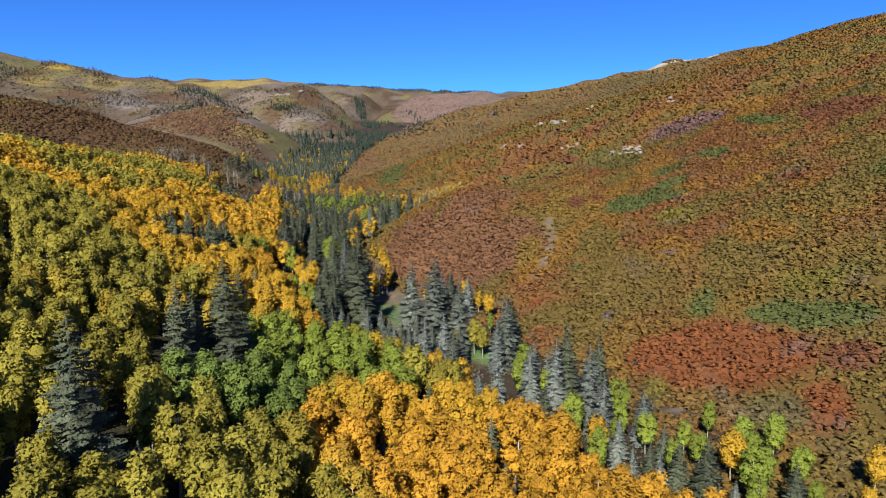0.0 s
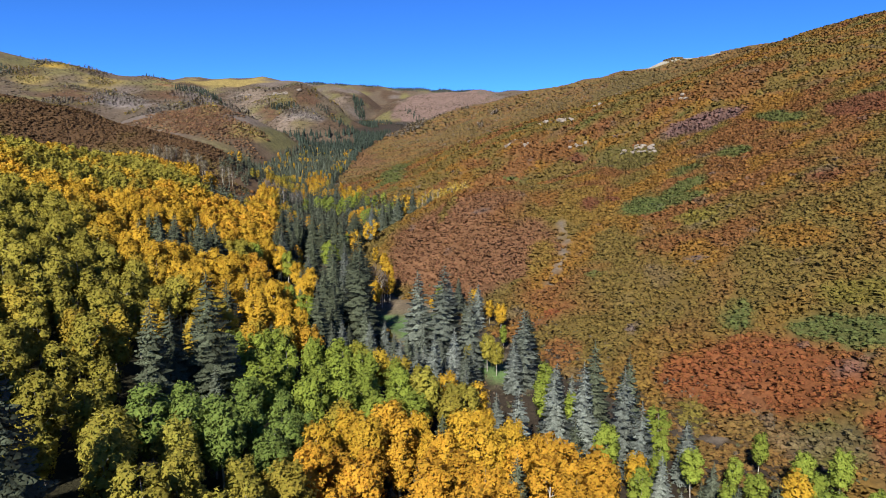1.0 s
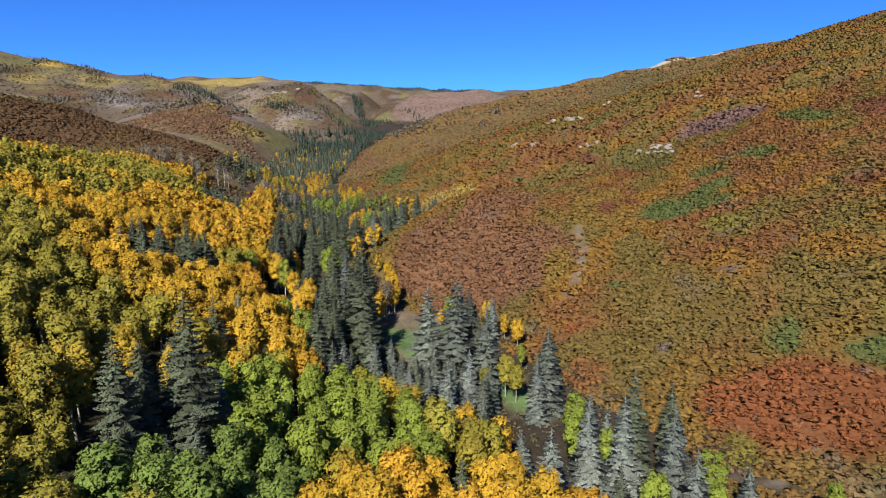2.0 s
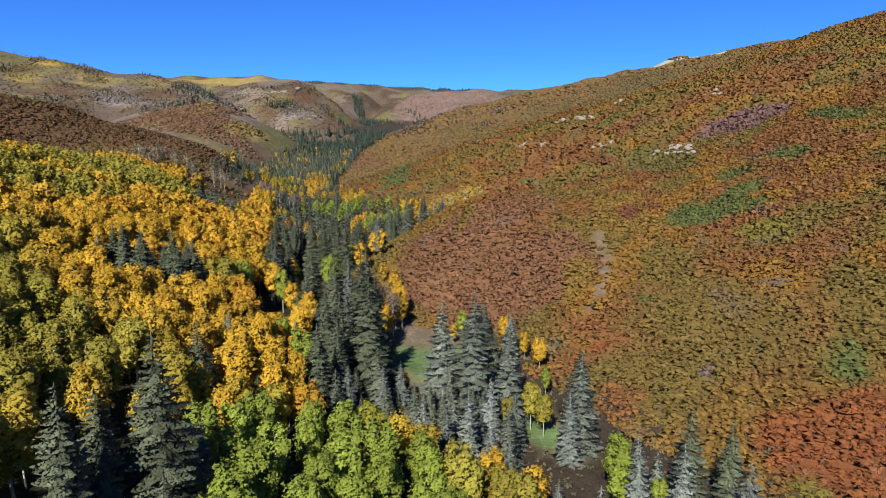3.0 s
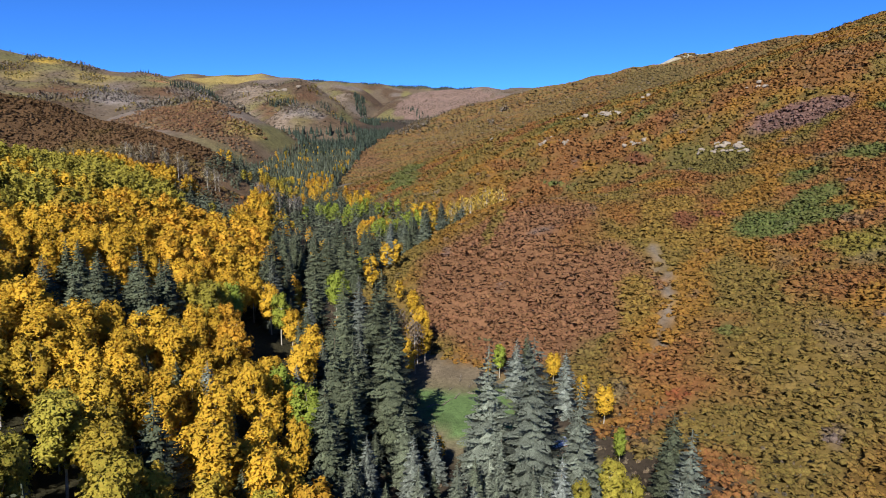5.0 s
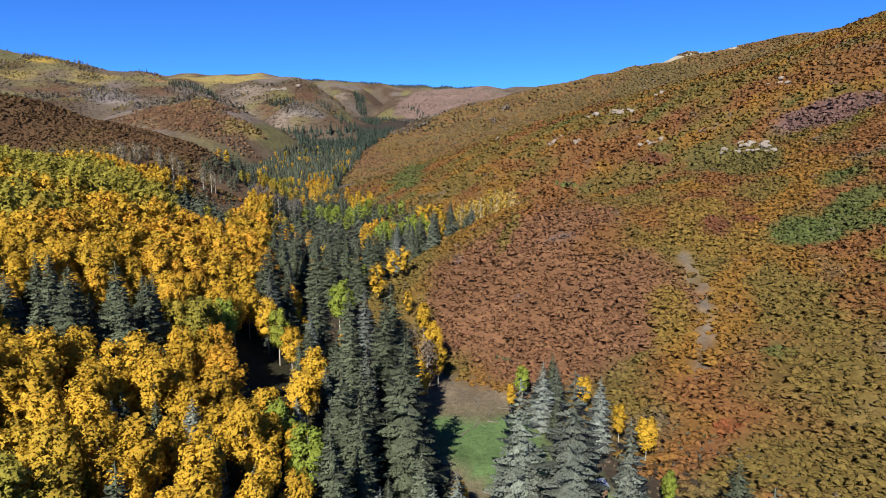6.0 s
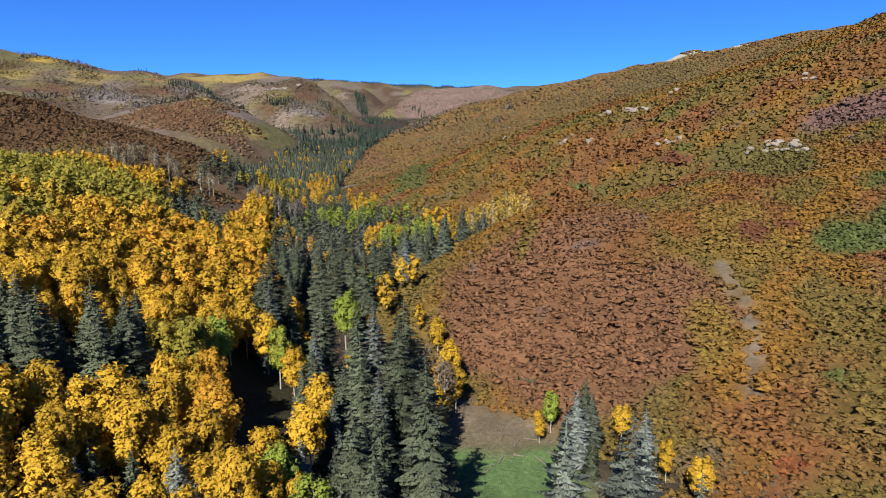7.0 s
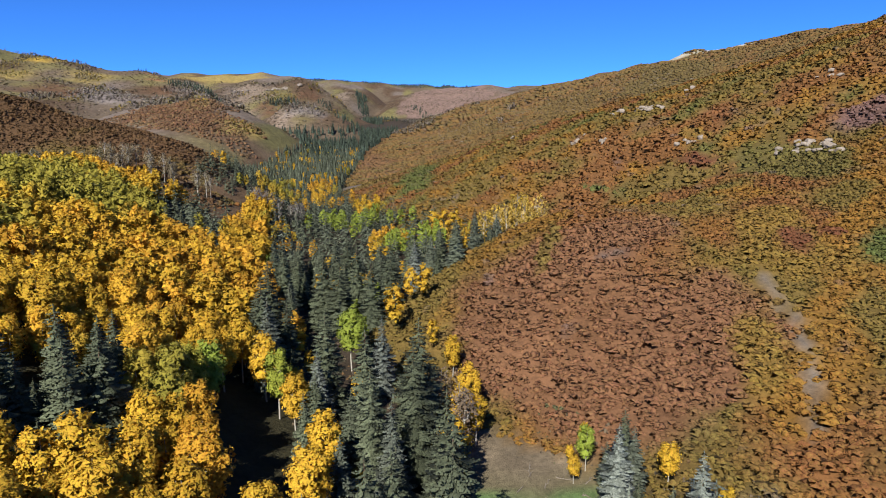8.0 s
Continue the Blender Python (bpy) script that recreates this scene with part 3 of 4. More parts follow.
NEAR_OAK = [bush_template(k, 2, 4, 8, 0.30) for k in range(8)]
TINY_OAK = [bush_template(40 + k, 1, 4, 0, 0.4) for k in range(5)]
FAR_OAK = [bush_template(20 + k, 2, 4, 3, 0.34) for k in range(6)]
oak_field("oak_brush", -40, 190, 74, 300, 1.44, 2.35, NEAR_OAK, 101, lambda x, y, z: right_side(x, y, z) & (y < 298))
oak_field("oak_brush", -110, 420, 240, 620, 2.9, 3.5, FAR_OAK, 111, lambda x, y, z: right_side(x, y, z) & ((y >= 298) | (x > 190)))
oak_field("oak_brush", -160, 1000, 620, 1150, 4.4, 5.0, TINY_OAK, 121, lambda x, y, z: right_side(x, y, z))
oak_field("oak_brush", -170, 1500, 1150, 2000, 10, 10, TINY_OAK, 126, lambda x, y, z: right_side(x, y, z) & (y >= 1150) & (far_hills(x, y) < z - 2))
oak_field("oak_brush", -420, -120, 300, 640, 2.6, 3.3, FAR_OAK, 131, lambda x, y, z: (left_rise(x, y) > floor_z(y) + 9) & (x < np.where(y > 405, -138, -115)) & ((y > 352) | (x < -175)))


def undergrowth():
    """Low shrubs, dead grass and saplings on the valley floor."""
    x, y = scatter(-75, 62, 48, 330, 1.7, 141)
    z = height(x, y)
    rng = np.random.default_rng(142)
    keep = in_view(x, y) & (z - floor_z(y) < 5) & (meadow(x, y) < 0.05 + 0.5 * (patchy(x, y, 5, 35) - 0.4)) & (bare_strip(x, y) < 0) & (patchy(x, y, 5, 79) > 0.3)
    x, y, z = x[keep], y[keep], z[keep]
    tints = np.array([(0.105, 0.085, 0.052), (0.085, 0.085, 0.040), (0.13, 0.10, 0.065), (0.075, 0.062, 0.042), (0.12, 0.075, 0.035)])
    k = (patchy(x, y, 7, 80) * 4 + rng.uniform(0, 1, len(x))).astype(int) % 5
    s = rng.uniform(0.5, 1.25, len(x)) * np.where(meadow(x, y) > -0.3, 0.55, 1.0)
    me = stuff_mesh("undergrowth", FAR_OAK, np.c_[x, y, z - 0.08], np.c_[s, s, s * rng.uniform(0.5, 1.0, len(x))], rng.uniform(0, 6.28, len(x)), tints[k] * rng.uniform(0.8, 1.2, (len(x), 1)), BRUSH)
    return tagged(new("undergrowth", me), "low brown shrubs and dry grass on the valley floor", "undergrowth", kind="stuff")


undergrowth()


# ---- trees ----
GOLD, AMBER, MOSS, LEAFGREEN, LIME = (0.455, 0.283, 0.028), (0.455, 0.248, 0.026), (0.252, 0.218, 0.034), (0.128, 0.175, 0.037), (0.200, 0.245, 0.037)
SPRUCE, BLUE = (0.070, 0.082, 0.050), (0.148, 0.166, 0.148)
ASPEN_GROVES = [  # x, y, half length, half width, turn, colour
    (-50, 62, 48, 36, 0, MOSS), (-76, 116, 44, 24, 0, MOSS), (-90, 138, 28, 16, 0, MOSS), (-26, 88, 17, 14, 0, LEAFGREEN), (-22, 112, 18, 17, 0, LIME), (10, 75, 29, 19, -12, AMBER), (1, 103, 12, 8, 0, GOLD),
    (30, 106, 14, 12, 0, LIME), (44, 92, 18, 22, 0, LIME), (-132, 268, 30, 30, 0, MOSS), (-112, 300, 24, 24, 0, MOSS), (-60, 150, 24, 16, 0, GOLD), (-50, 190, 10, 12, 0, LIME), (-42, 262, 14, 22, 0, LIME), (-30, 345, 22, 22, 0, LIME), (-65, 405, 22, 20, 0, LIME), (-112, 570, 12, 20, 0, AMBER)]


def aspen_tint(x, y, rng):
    n = len(x)
    t = blend(np.tile(np.array(GOLD), (n, 1)), AMBER, (patchy(x, y, 14, 41) - 0.5) * 4)
    t = blend(t, MOSS, (patchy(x, y, 22, 42) - 0.55) * 6)
    for cx, cy, rx, ry, turn, col in ASPEN_GROVES:
        t = blend(t, col, (inside(x, y, cx, cy, rx, ry, turn) + 0.4 * (patchy(x, y, 9, 43) - 0.5)) * 6)
    return t * rng.uniform(0.8, 1.2, (n, 1))


def tree(name, label, crown, stem, leaf_mat, bark, spot):
    """A tree with a trunk and a crown, one unit high, scaled to its height."""
    x, y, h, wide, turn = spot
    top = new(name)
    a, b = new("trunk", stem), new("crown", crown)
    a.parent = b.parent = top
    top.matrix_basis = tree_pose(*spot)
    return tagged(top, label, name.split("_")[-1] + " tree")


def tree_pose(x, y, h, wide, turn):
    return pose(x, y, float(height(x, y)) - 0.1, 0, 0, turn) @ Matrix.Diagonal((h * wide, h * wide, h, 1))


class Kind:
    """A kind of tree: its templates, built on first use and copied after that."""

    def __init__(self, name, group, crowns, stems, leaf_mat, bark):
        self.name, self.group, self.count = name, group, 0
        self.crowns = [mesh_of(name + " crown", c[0], c[1], leaf_mat, normals=c[2]) for c in crowns]
        self.stems = [mesh_of(name + " trunk", *s, bark, smooth=True) for s in stems]
        self.first = {}

    def plant(self, x, y, h, wide, turn, colour, label):
        k = self.count % len(self.crowns)
        self.count += 1
        if k not in self.first:
            self.first[k] = tree(self.name, label, self.crowns[k], self.stems[k % len(self.stems)], None, None, (x, y, h, wide, turn))
            made = self.first[k]
        else:
            made = copy_thing(self.first[k], pose(0, 0, 0))
            made.matrix_basis = tree_pose(x, y, h, wide, turn)
        tagged(made, label, group=self.group)
        for child in made.children:
            child.color = (*colour, 1)
        return made


gold_aspens = Kind("golden_aspen", "golden aspens of slope and valley", [aspen_crown(50 + k, 2000, 0.0265, 28) for k in range(6)], [aspen_stem(60 + k) for k in range(6)], LEAF, ASPEN_BARK)
green_aspens = Kind("green_aspen", "green aspens of slope and valley", [aspen_crown(50 + k, 2000, 0.0265, 28) for k in range(6)], [aspen_stem(60 + k) for k in range(6)], LEAF, ASPEN_BARK)
spruces = Kind("spruce", "spruces of the valley", [spruce_crown(70 + k, 36, 11, 0.21) for k in range(6)], [spruce_stem()], NEEDLE, SPRUCE_BARK)
ASPEN_FAR = [aspen_crown(80 + k, 260, 0.053, 11) for k in range(5)]
SPRUCE_FAR = [spruce_crown(90 + k, 12, 6, 0.21) for k in range(4)]
SPRUCE_MID = [spruce_crown(95 + k, 8, 5, 0.23) for k in range(4)]

def tiny_spruce(seed):
    """A spruce far away: four ragged tiers."""
    rng = np.random.default_rng(seed)
    tiers = []
    for z0, z1, r in ((0.02, 0.45, 0.19), (0.25, 0.66, 0.15), (0.48, 0.85, 0.105), (0.7, 1.0, 0.06)):
        v, q = tube([(0, 0, z0), (0, 0, z1)], (r, 0.01), 6)
        v = v + rng.uniform(-0.035, 0.035, v.shape) * (1, 1, 1) * (r / 0.15)
        tiers.append((v, q, rounded(v, 0.45)))
    return joined(tiers)


TINY_SPRUCE = [tiny_spruce(500 + k) for k in range(4)]
TINY_ASPEN = [aspen_crown(510 + k, 18, 0.2, 5, False) for k in range(4)]


def hue_word(c):
    return "green" if c[1] > c[0] else "olive-green" if c[0] < 0.36 else "amber-gold" if c[1] / c[0] < 0.48 else "golden-yellow"


TALL_SPRUCES = [  # x, y, height
    (17, 151, 13), (24.4, 119, 17), (-35.5, 99.3, 22), (-27, 197, 22), (-34.7, 56, 21), (-56, 222, 21), (-23, 179, 19), (-64, 171, 18), (-60, 171.5, 17), (-22.5, 163, 23), (-27.5, 190, 21), (-35, 197, 20)]
GREY_SPRUCES = [(4, 150.5, 18.5), (-2, 153, 23), (-8, 155.5, 21), (14.5, 139, 17), (-30, 183, 15), (-53, 210, 17)]
SLOPE_SPRUCES = [
    (-42.9, 128.5, 14.6), (-69, 168.2, 15.7), (-69.3, 161.4, 13.4), (-64.5, 183, 14.6), (-65.3, 166.1, 13.4), (-63.1, 170, 13.4), (-89.3, 207, 10.1), (-53.4, 149.7, 9.0), (-50.5, 151.6, 9.0),
    (-76.4, 175.7, 13.4), (-65.9, 162.3, 16.8), (-63.2, 176.7, 14.6), (-43.4, 148.7, 10.1), (-79.1, 176.9, 12.3), (-67.7, 164.6, 14.6), (-61.6, 167.8, 15.7), (-64.6, 179.8, 14.6), (-51.5, 217, 15.7),
    (-43.4, 210, 17.9), (-57.5, 218.7, 14.6), (-51.2, 288, 17.9), (-46.3, 308, 16.8), (-42, 194.3, 12.3)]
VALLEY_SPRUCES = [
    (-51.9, 253.8, 20), (-40, 248.8, 17), (-45.7, 267.1, 19), (-47.5, 250.7, 18), (-35.8, 253.3, 17), (-62.6, 259.1, 17), (-55.2, 214.2, 19), (-50.2, 217.3, 15),
    (-39.5, 90.6, 17.9), (-39.5, 96.1, 15.7), (-30.6, 160.4, 19.0), (-28.1, 158.1, 15.7), (-2.4, 106.3, 9.0), (6.9, 102.6, 9.0), (1.8, 121.7, 9.0), (17.1, 99.9, 12.3), (34.4, 85.5, 10), (39, 86, 9), (48.9, 80.8, 9), (37.5, 108.3, 7),
    (36.2, 80.2, 13.4), (-28.9, 117.5, 7.8), (-35.4, 131.1, 9.0), (-29.8, 147.6, 15.7), (-28.5, 164.4, 17.9), (31.7, 122.7, 13.4), (-30.7, 150.6, 11.2), (-27.3, 154.5, 13.4), (-33, 185.9, 17.9)]
BLUE_SPRUCES = [
    (7.2, 176.1, 12), (-0.5, 184, 11.5), (-35.1, 108.3, 10.1), (26.1, 106.7, 16.8), (21.2, 112.9, 15.7), (16.9, 116.1, 13.4), (28.4, 95.3, 9), (28.8, 89, 7), (41, 81.5, 6), (34.7, 102.9, 10.1), (9.7, 107.3, 13.4), (-18.5, 149.1, 10.1),
    (-24.4, 147, 10.1), (31.1, 83.8, 9.0), (27.3, 84.5, 7.8), (27.6, 102.4, 13.4), (-31.8, 138.2, 6.7), (-21.2, 139.9, 5.6), (-15.7, 154.9, 9.0), (-4, 132.8, 13.4), (-7.4, 131.4, 11.2),
    (-11, 137.6, 10.1), (-0.7, 130.6, 9.0), (12.1, 135.6, 12.3), (18.3, 121.2, 12.3), (20.9, 120.9, 10.1), (7.1, 117.8, 7.8), (-52.1, 145.4, 10.1), (-48.1, 143.3, 9.0), (-42.5, 145.6, 10.1),
    (-46.9, 153.1, 10.1), (-43.9, 140.7, 6.7), (-47.5, 163, 11), (-37.4, 164.5, 10.1), (-37.6, 145.7, 9.0), (-30.6, 320.7, 15), (-24.5, 300, 15), (-30.4, 262, 13), (-43.7, 204.2, 12), (-34.6, 218.3, 15)]
GOLD_ASPENS = [
    (6.7, 185.6, 7), (10.3, 176.1, 7), (12.4, 175.4, 6), (-4.9, 193.5, 3), (-31, 251, 9), (-27.6, 247.9, 9), (-34, 238.3, 12), (-21.6, 218.8, 8), (-25.5, 227.3, 7), (-47.4, 204, 8), (-36.9, 207.6, 9), (-38, 345.9, 9), (-22.7, 350, 12), (-18.4, 345, 12), (-26.5, 358, 11), (-58.2, 212.9, 8),
    (-19.4, 204.8, 11.2), (-18.3, 199.8, 9.0), (-21.8, 189.9, 10.1), (-45.5, 195.9, 10.1), (-38.2, 180.6, 12.3), (-38.4, 172.9, 11.2), (-41.4, 164.1, 10.1), (-41.9, 158.1, 9.0), (-48.7, 164.6, 9.0),
    (-23.7, 161.1, 6.7), (9.1, 177.1, 6.7), (-15.3, 158, 5.6), (-13.1, 134, 6.7),
    (-1.5, 120.4, 10.1), (3.6, 116.3, 10.1), (-18.1, 87.4, 11.2), (-15.4, 93.7, 12.3), (-12.4, 91, 13.4), (44.4, 90, 9), (62.2, 83.9, 8), (34.4, 79, 5), (58, 79, 6), (12.7, 170.5, 7.8), (-2.6, 194.1, 5.6), (-5.2, 188.9, 4.5),
    (-38.5, 207, 7.8), (-20.5, 200.5, 10), (-53.5, 174, 10.5), (-44, 171, 5), (-56, 172, 11), (-52, 167, 10)]
LIME_ASPENS = [
    (-3.0, 191.4, 7), (-84.1, 390.5, 10), (-69.3, 385.7, 11), (-60, 362.6, 11), (-42, 385, 10), (-47.3, 391.1, 10), (-36.6, 382, 10), (-41.7, 234.3, 9), (-41.1, 239.6, 8), (-73.6, 285.5, 9),
    (16.9, 125.1, 10.1), (20.4, 118, 7.8), (31.4, 106.9, 10), (33.6, 104, 9), (35.3, 89.6, 8), (40.7, 93.4, 7), (47.7, 86.7, 8), (48.1, 91.5, 8), (25, 107.2, 8), (22.3, 101.8, 10.1), (15.7, 118.9, 10.1), (44.6, 83.6, 10.1), (37.9, 86.9, 10.1),
    (24, 90.8, 9.0), (12.4, 159.7, 6.0), (-38.8, 159.9, 11.2), (-34, 154.4, 11.2), (-41.8, 228.4, 13.4)]
OLIVE_ASPENS = [(-57.5, 183, 13), (-56, 178, 12), (7.6, 146.4, 9), (9.4, 143.8, 8)]


SPRUCE_CLUMPS = [  # x, y, half length, half width: only spruces stand here
    (-39, 96, 7, 13), (-110, 330, 14, 30), (-98, 292, 11, 14), (-67, 169, 13, 13), (-35, 58, 5, 7), (-4, 134, 9, 11), (23, 117, 8, 11), (-29, 158, 6, 14), (-5, 156, 8, 7), (31, 122, 6, 7)]
ASPEN_CLUMPS = [(-72, 247, 11, 15), (-86, 282, 7, 9), (-38, 350, 16, 14), (-22, 325, 12, 16)]
GLADES = [(-40.5, 167, 4.5, 9), (-43.5, 180, 4, 9), (-48.5, 184, 23, 5.5, 107), (8, 154, 5, 12), (-15, 164, 5, 16), (-19, 192, 4, 12), (-17, 180, 6, 14), (-10, 213, 10, 10)]


def plant_woods():
    """All trees as (x, y, is spruce, height, blueness or leaf colour)."""
    rng = np.random.default_rng(200)
    spots, taken = [], {}

    def free(x, y, gap):
        i, j = int(x // 4), int(y // 4)
        for a in (-1, 0, 1):
            for b in (-1, 0, 1):
                for px, py, pg in taken.get((i + a, j + b), ()):
                    if (px - x) ** 2 + (py - y) ** 2 < (0.5 * (gap + pg)) ** 2:
                        return False
        return True

    def add(x, y, spruce, h, tone, gap):
        taken.setdefault((int(x // 4), int(y // 4)), []).append((x, y, gap))
        spots.append((x, y, spruce, h, tone))

    for group, spruce, tone in ((TALL_SPRUCES + SLOPE_SPRUCES + VALLEY_SPRUCES, True, 0.0), (GREY_SPRUCES, True, 0.45), (BLUE_SPRUCES, True, 0.75), (GOLD_ASPENS, False, GOLD), (LIME_ASPENS, False, LIME), (OLIVE_ASPENS, False, MOSS)):
        for x, y, h in group:
            if free(x, y, 1.6):
                add(x, y, spruce, h, tone, 0.24 * h if spruce else 3.0)
    x, y = scatter(-170, 60, 38, 420, 2.0, 201)
    order = rng.permutation(len(x))
    x, y = x[order], y[order]
    z = height(x, y)
    up = left_rise(x, y) - floor_z(y)
    ok = in_view(x, y, 16) & (meadow(x, y) < -0.05) & (bare_strip(x, y) < -0.5)
    ok &= np.max([inside(x, y, *g) for g in GLADES], 0) < 0
    clump = np.max([inside(x, y, *g) for g in SPRUCE_CLUMPS], 0)
    leafy = np.max([inside(x, y, *g) for g in ASPEN_CLUMPS], 0)
    ok &= ((x < wood_edge(y)) | (z - floor_z(y) < 1.5) & (y < 190)) & ((y < 192) | (y > 262) | (z - floor_z(y) < 1.3) | (up > 2)) & (z < 60) & ((y < 350) | (up < 9)) & (up < 47) & (y > 38 + 0.25 * np.abs(x + 10))
    ok &= (x < 4) | (y < 104) | (y > 190)
    for i in np.flatnonzero(ok):
        slope, wood = up[i] > 4.5, patchy(x[i], y[i], 9, 51)
        near = y[i] < 128
        bank = x[i] > 19 + 0.65 * (88 - y[i])  # the creek's right bank
        spruce = clump[i] > 0 or leafy[i] < 0 and wood > (0.95 if slope else 0.88 if near and not bank else 0.62 if near else 0.27)
        h = (rng.uniform(4, 8) if near and bank else rng.uniform(6, 12) if y[i] < 190 else rng.uniform(8, 16)) if spruce else rng.uniform(9, 13) if slope or (near and not bank) else rng.uniform(5, 9)
        gap = 0.3 * h + 1.2 if spruce else 3.9 if near and x[i] < -14 else 2.6 if near and bank else 3.1
        if near and bank and not spruce and rng.random() < (0.94 if x[i] > 33 else 0.72):
            continue
        if free(x[i], y[i], gap):
            add(x[i], y[i], bool(spruce), h, -1.0 if spruce else None, gap)
    x, y = scatter(-215, 20, 395, 1000, 4.6, 205)
    z = height(x, y)
    side = np.where(x < -80, np.where(y < 700, 30, 14), 7)
    ok = (z - floor_z(y) < side) & in_view(x, y) & (bare_strip(x, y) < -0.5) & (x < right_foot(y) + 2) & (y > 396) & ((x > -168) | (y > 640)) & (y > 420 - 0.3 * (x + 150))
    leafy = np.max([inside(x, y, *g) for g in ((-113, 452, 9, 14), (-112, 565, 9, 18), (-70, 400, 14, 14), (-100, 500, 6, 10), (-60, 430, 10, 12))], 0)
    for a, b, k in zip(x[ok], y[ok], leafy[ok]):
        spruce = k < 0 and patchy(a, b, 14, 52) + 0.4 * (rng.random() - 0.5) > 0.2
        add(a, b, bool(spruce), rng.uniform(6, 13) if spruce else rng.uniform(7, 10), -1.0 if spruce else None, 3)
    return spots


def put_woods(spots):
    rng = np.random.default_rng(210)
    xs, ys = np.array([s[0] for s in spots]), np.array([s[1] for s in spots])
    isp, hs = np.array([s[2] for s in spots]), np.array([s[3] for s in spots])
    at = aspen_tint(xs, ys, rng)
    st = np.zeros_like(at)
    for i, s in enumerate(spots):
        if s[2]:
            blue = s[4] if s[4] >= 0 else float(np.clip((inside(xs[i], ys[i], 10, 132, 24, 34) + 0.4), 0, 0.8)) * rng.random() + 0.3 * rng.random() ** 2
            st[i] = blend(np.array(SPRUCE), BLUE, np.array(blue)) * rng.uniform(0.75, 1.25)
        elif s[4] is not None:
            at[i] = np.array(s[4]) * rng.uniform(0.85, 1.15)
    near = np.min([np.hypot(xs - a, ys - b) for a, b in ((5, 68), (-25, 72), (25, 85), (-15, 120), (0, 135), (-25, 170), (-50, 165))], 0)
    gold = ~isp & (at[:, 0] > 1.35 * at[:, 1])
    for mask, kind, tint, name, text in ((gold, gold_aspens, at, "aspen", "golden aspen wood on the sunlit slope"), (~isp & ~gold, green_aspens, at, "aspen", "green and olive aspen wood on the slope"), (isp, spruces, st, "spruce", "dark spruce wood along the valley floor")):
        idx = np.flatnonzero(mask)
        idx = idx[np.argsort(near[idx])]
        for i in idx[:300]:
            if name == "aspen":
                label = f"{hue_word(tint[i])} autumn aspen with a slender pale trunk"
            else:
                label = "silvery blue spruce with drooping boughs" if tint[i][2] > 0.11 else "dark green spruce with a narrow pointed crown"
            kind.plant(xs[i], ys[i], hs[i], rng.uniform(0.88, 1.15) * (1.12 if name == "spruce" else 1.0), rng.uniform(0, 360), tint[i], label)
        rest = idx[300:]
        if len(rest) == 0:
            continue
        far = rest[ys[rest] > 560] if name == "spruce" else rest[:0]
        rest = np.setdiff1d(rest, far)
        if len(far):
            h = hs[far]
            # self-shade put into the tint: the plain tiers hardly shade themselves
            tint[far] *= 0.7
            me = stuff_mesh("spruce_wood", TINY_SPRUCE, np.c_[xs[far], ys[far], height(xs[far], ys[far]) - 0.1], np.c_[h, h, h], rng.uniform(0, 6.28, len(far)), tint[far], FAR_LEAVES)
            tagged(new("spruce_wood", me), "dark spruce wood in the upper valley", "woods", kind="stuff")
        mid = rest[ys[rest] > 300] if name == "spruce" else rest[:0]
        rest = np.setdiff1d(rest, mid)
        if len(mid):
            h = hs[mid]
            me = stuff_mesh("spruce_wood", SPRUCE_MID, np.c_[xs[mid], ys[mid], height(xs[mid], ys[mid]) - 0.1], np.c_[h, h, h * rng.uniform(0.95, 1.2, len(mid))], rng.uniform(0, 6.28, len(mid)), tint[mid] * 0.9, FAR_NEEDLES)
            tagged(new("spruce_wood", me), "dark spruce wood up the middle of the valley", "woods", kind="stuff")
        h = hs[rest]
        w = rng.uniform(0.9, 1.2, len(rest)) * h
        me = stuff_mesh(name + "_wood", ASPEN_FAR if name == "aspen" else SPRUCE_FAR, np.c_[xs[rest], ys[rest], height(xs[rest], ys[rest]) - 0.1], np.c_[w, w, h], rng.uniform(0, 6.28, len(rest)), tint[rest], WOODS if name == "aspen" else FAR_NEEDLES)
        tagged(new(name + "_wood", me), text, "woods", kind="stuff")


put_woods(plant_woods())


# ---- bare and thin aspens ----
def bare_stem(seed, limbs):
    """A leafless aspen, one unit high: stem and upswept limbs with twigs."""
    rng = np.random.default_rng(seed)
    parts = [tube([(0, 0, -0.03), (0.01, 0, 0.4), (0.0, 0.012, 0.75), (0.01, 0.01, 0.98)], (0.013, 0.010, 0.006, 0.002), 6)]
    for k in range(limbs):
        h = rng.uniform(0.42, 0.88)
        a = k * 2.4 + rng.uniform(-0.5, 0.5)
        out = np.array([math.cos(a), math.sin(a), 0]) * rng.uniform(0.05, 0.13) * (1.3 - h)
        p = np.array([0.005, 0.005, h])
        parts.append(tube([p, p + out + (0, 0, 0.06), p + 1.5 * out + (0, 0, 0.15)], (0.0045, 0.003, 0.001), 4))
        for _ in range(2):
            q = p + out * rng.uniform(0.6, 1.2) + (0, 0, rng.uniform(0.04, 0.09))
            parts.append(tube([q, q + rng.uniform(-0.04, 0.04, 3) * (1, 1, 0) + (0, 0, 0.07)], (0.0025, 0.0008), 3))
    return joined(parts)


thin_aspens = Kind("bare_aspen", "pale-trunked aspens at the hill's foot", [aspen_crown(300 + k, 260 + 120 * k, 0.034, 17, False) for k in range(3)], [bare_stem(310 + k, 16) for k in range(3)], LEAF, ASPEN_BARK)


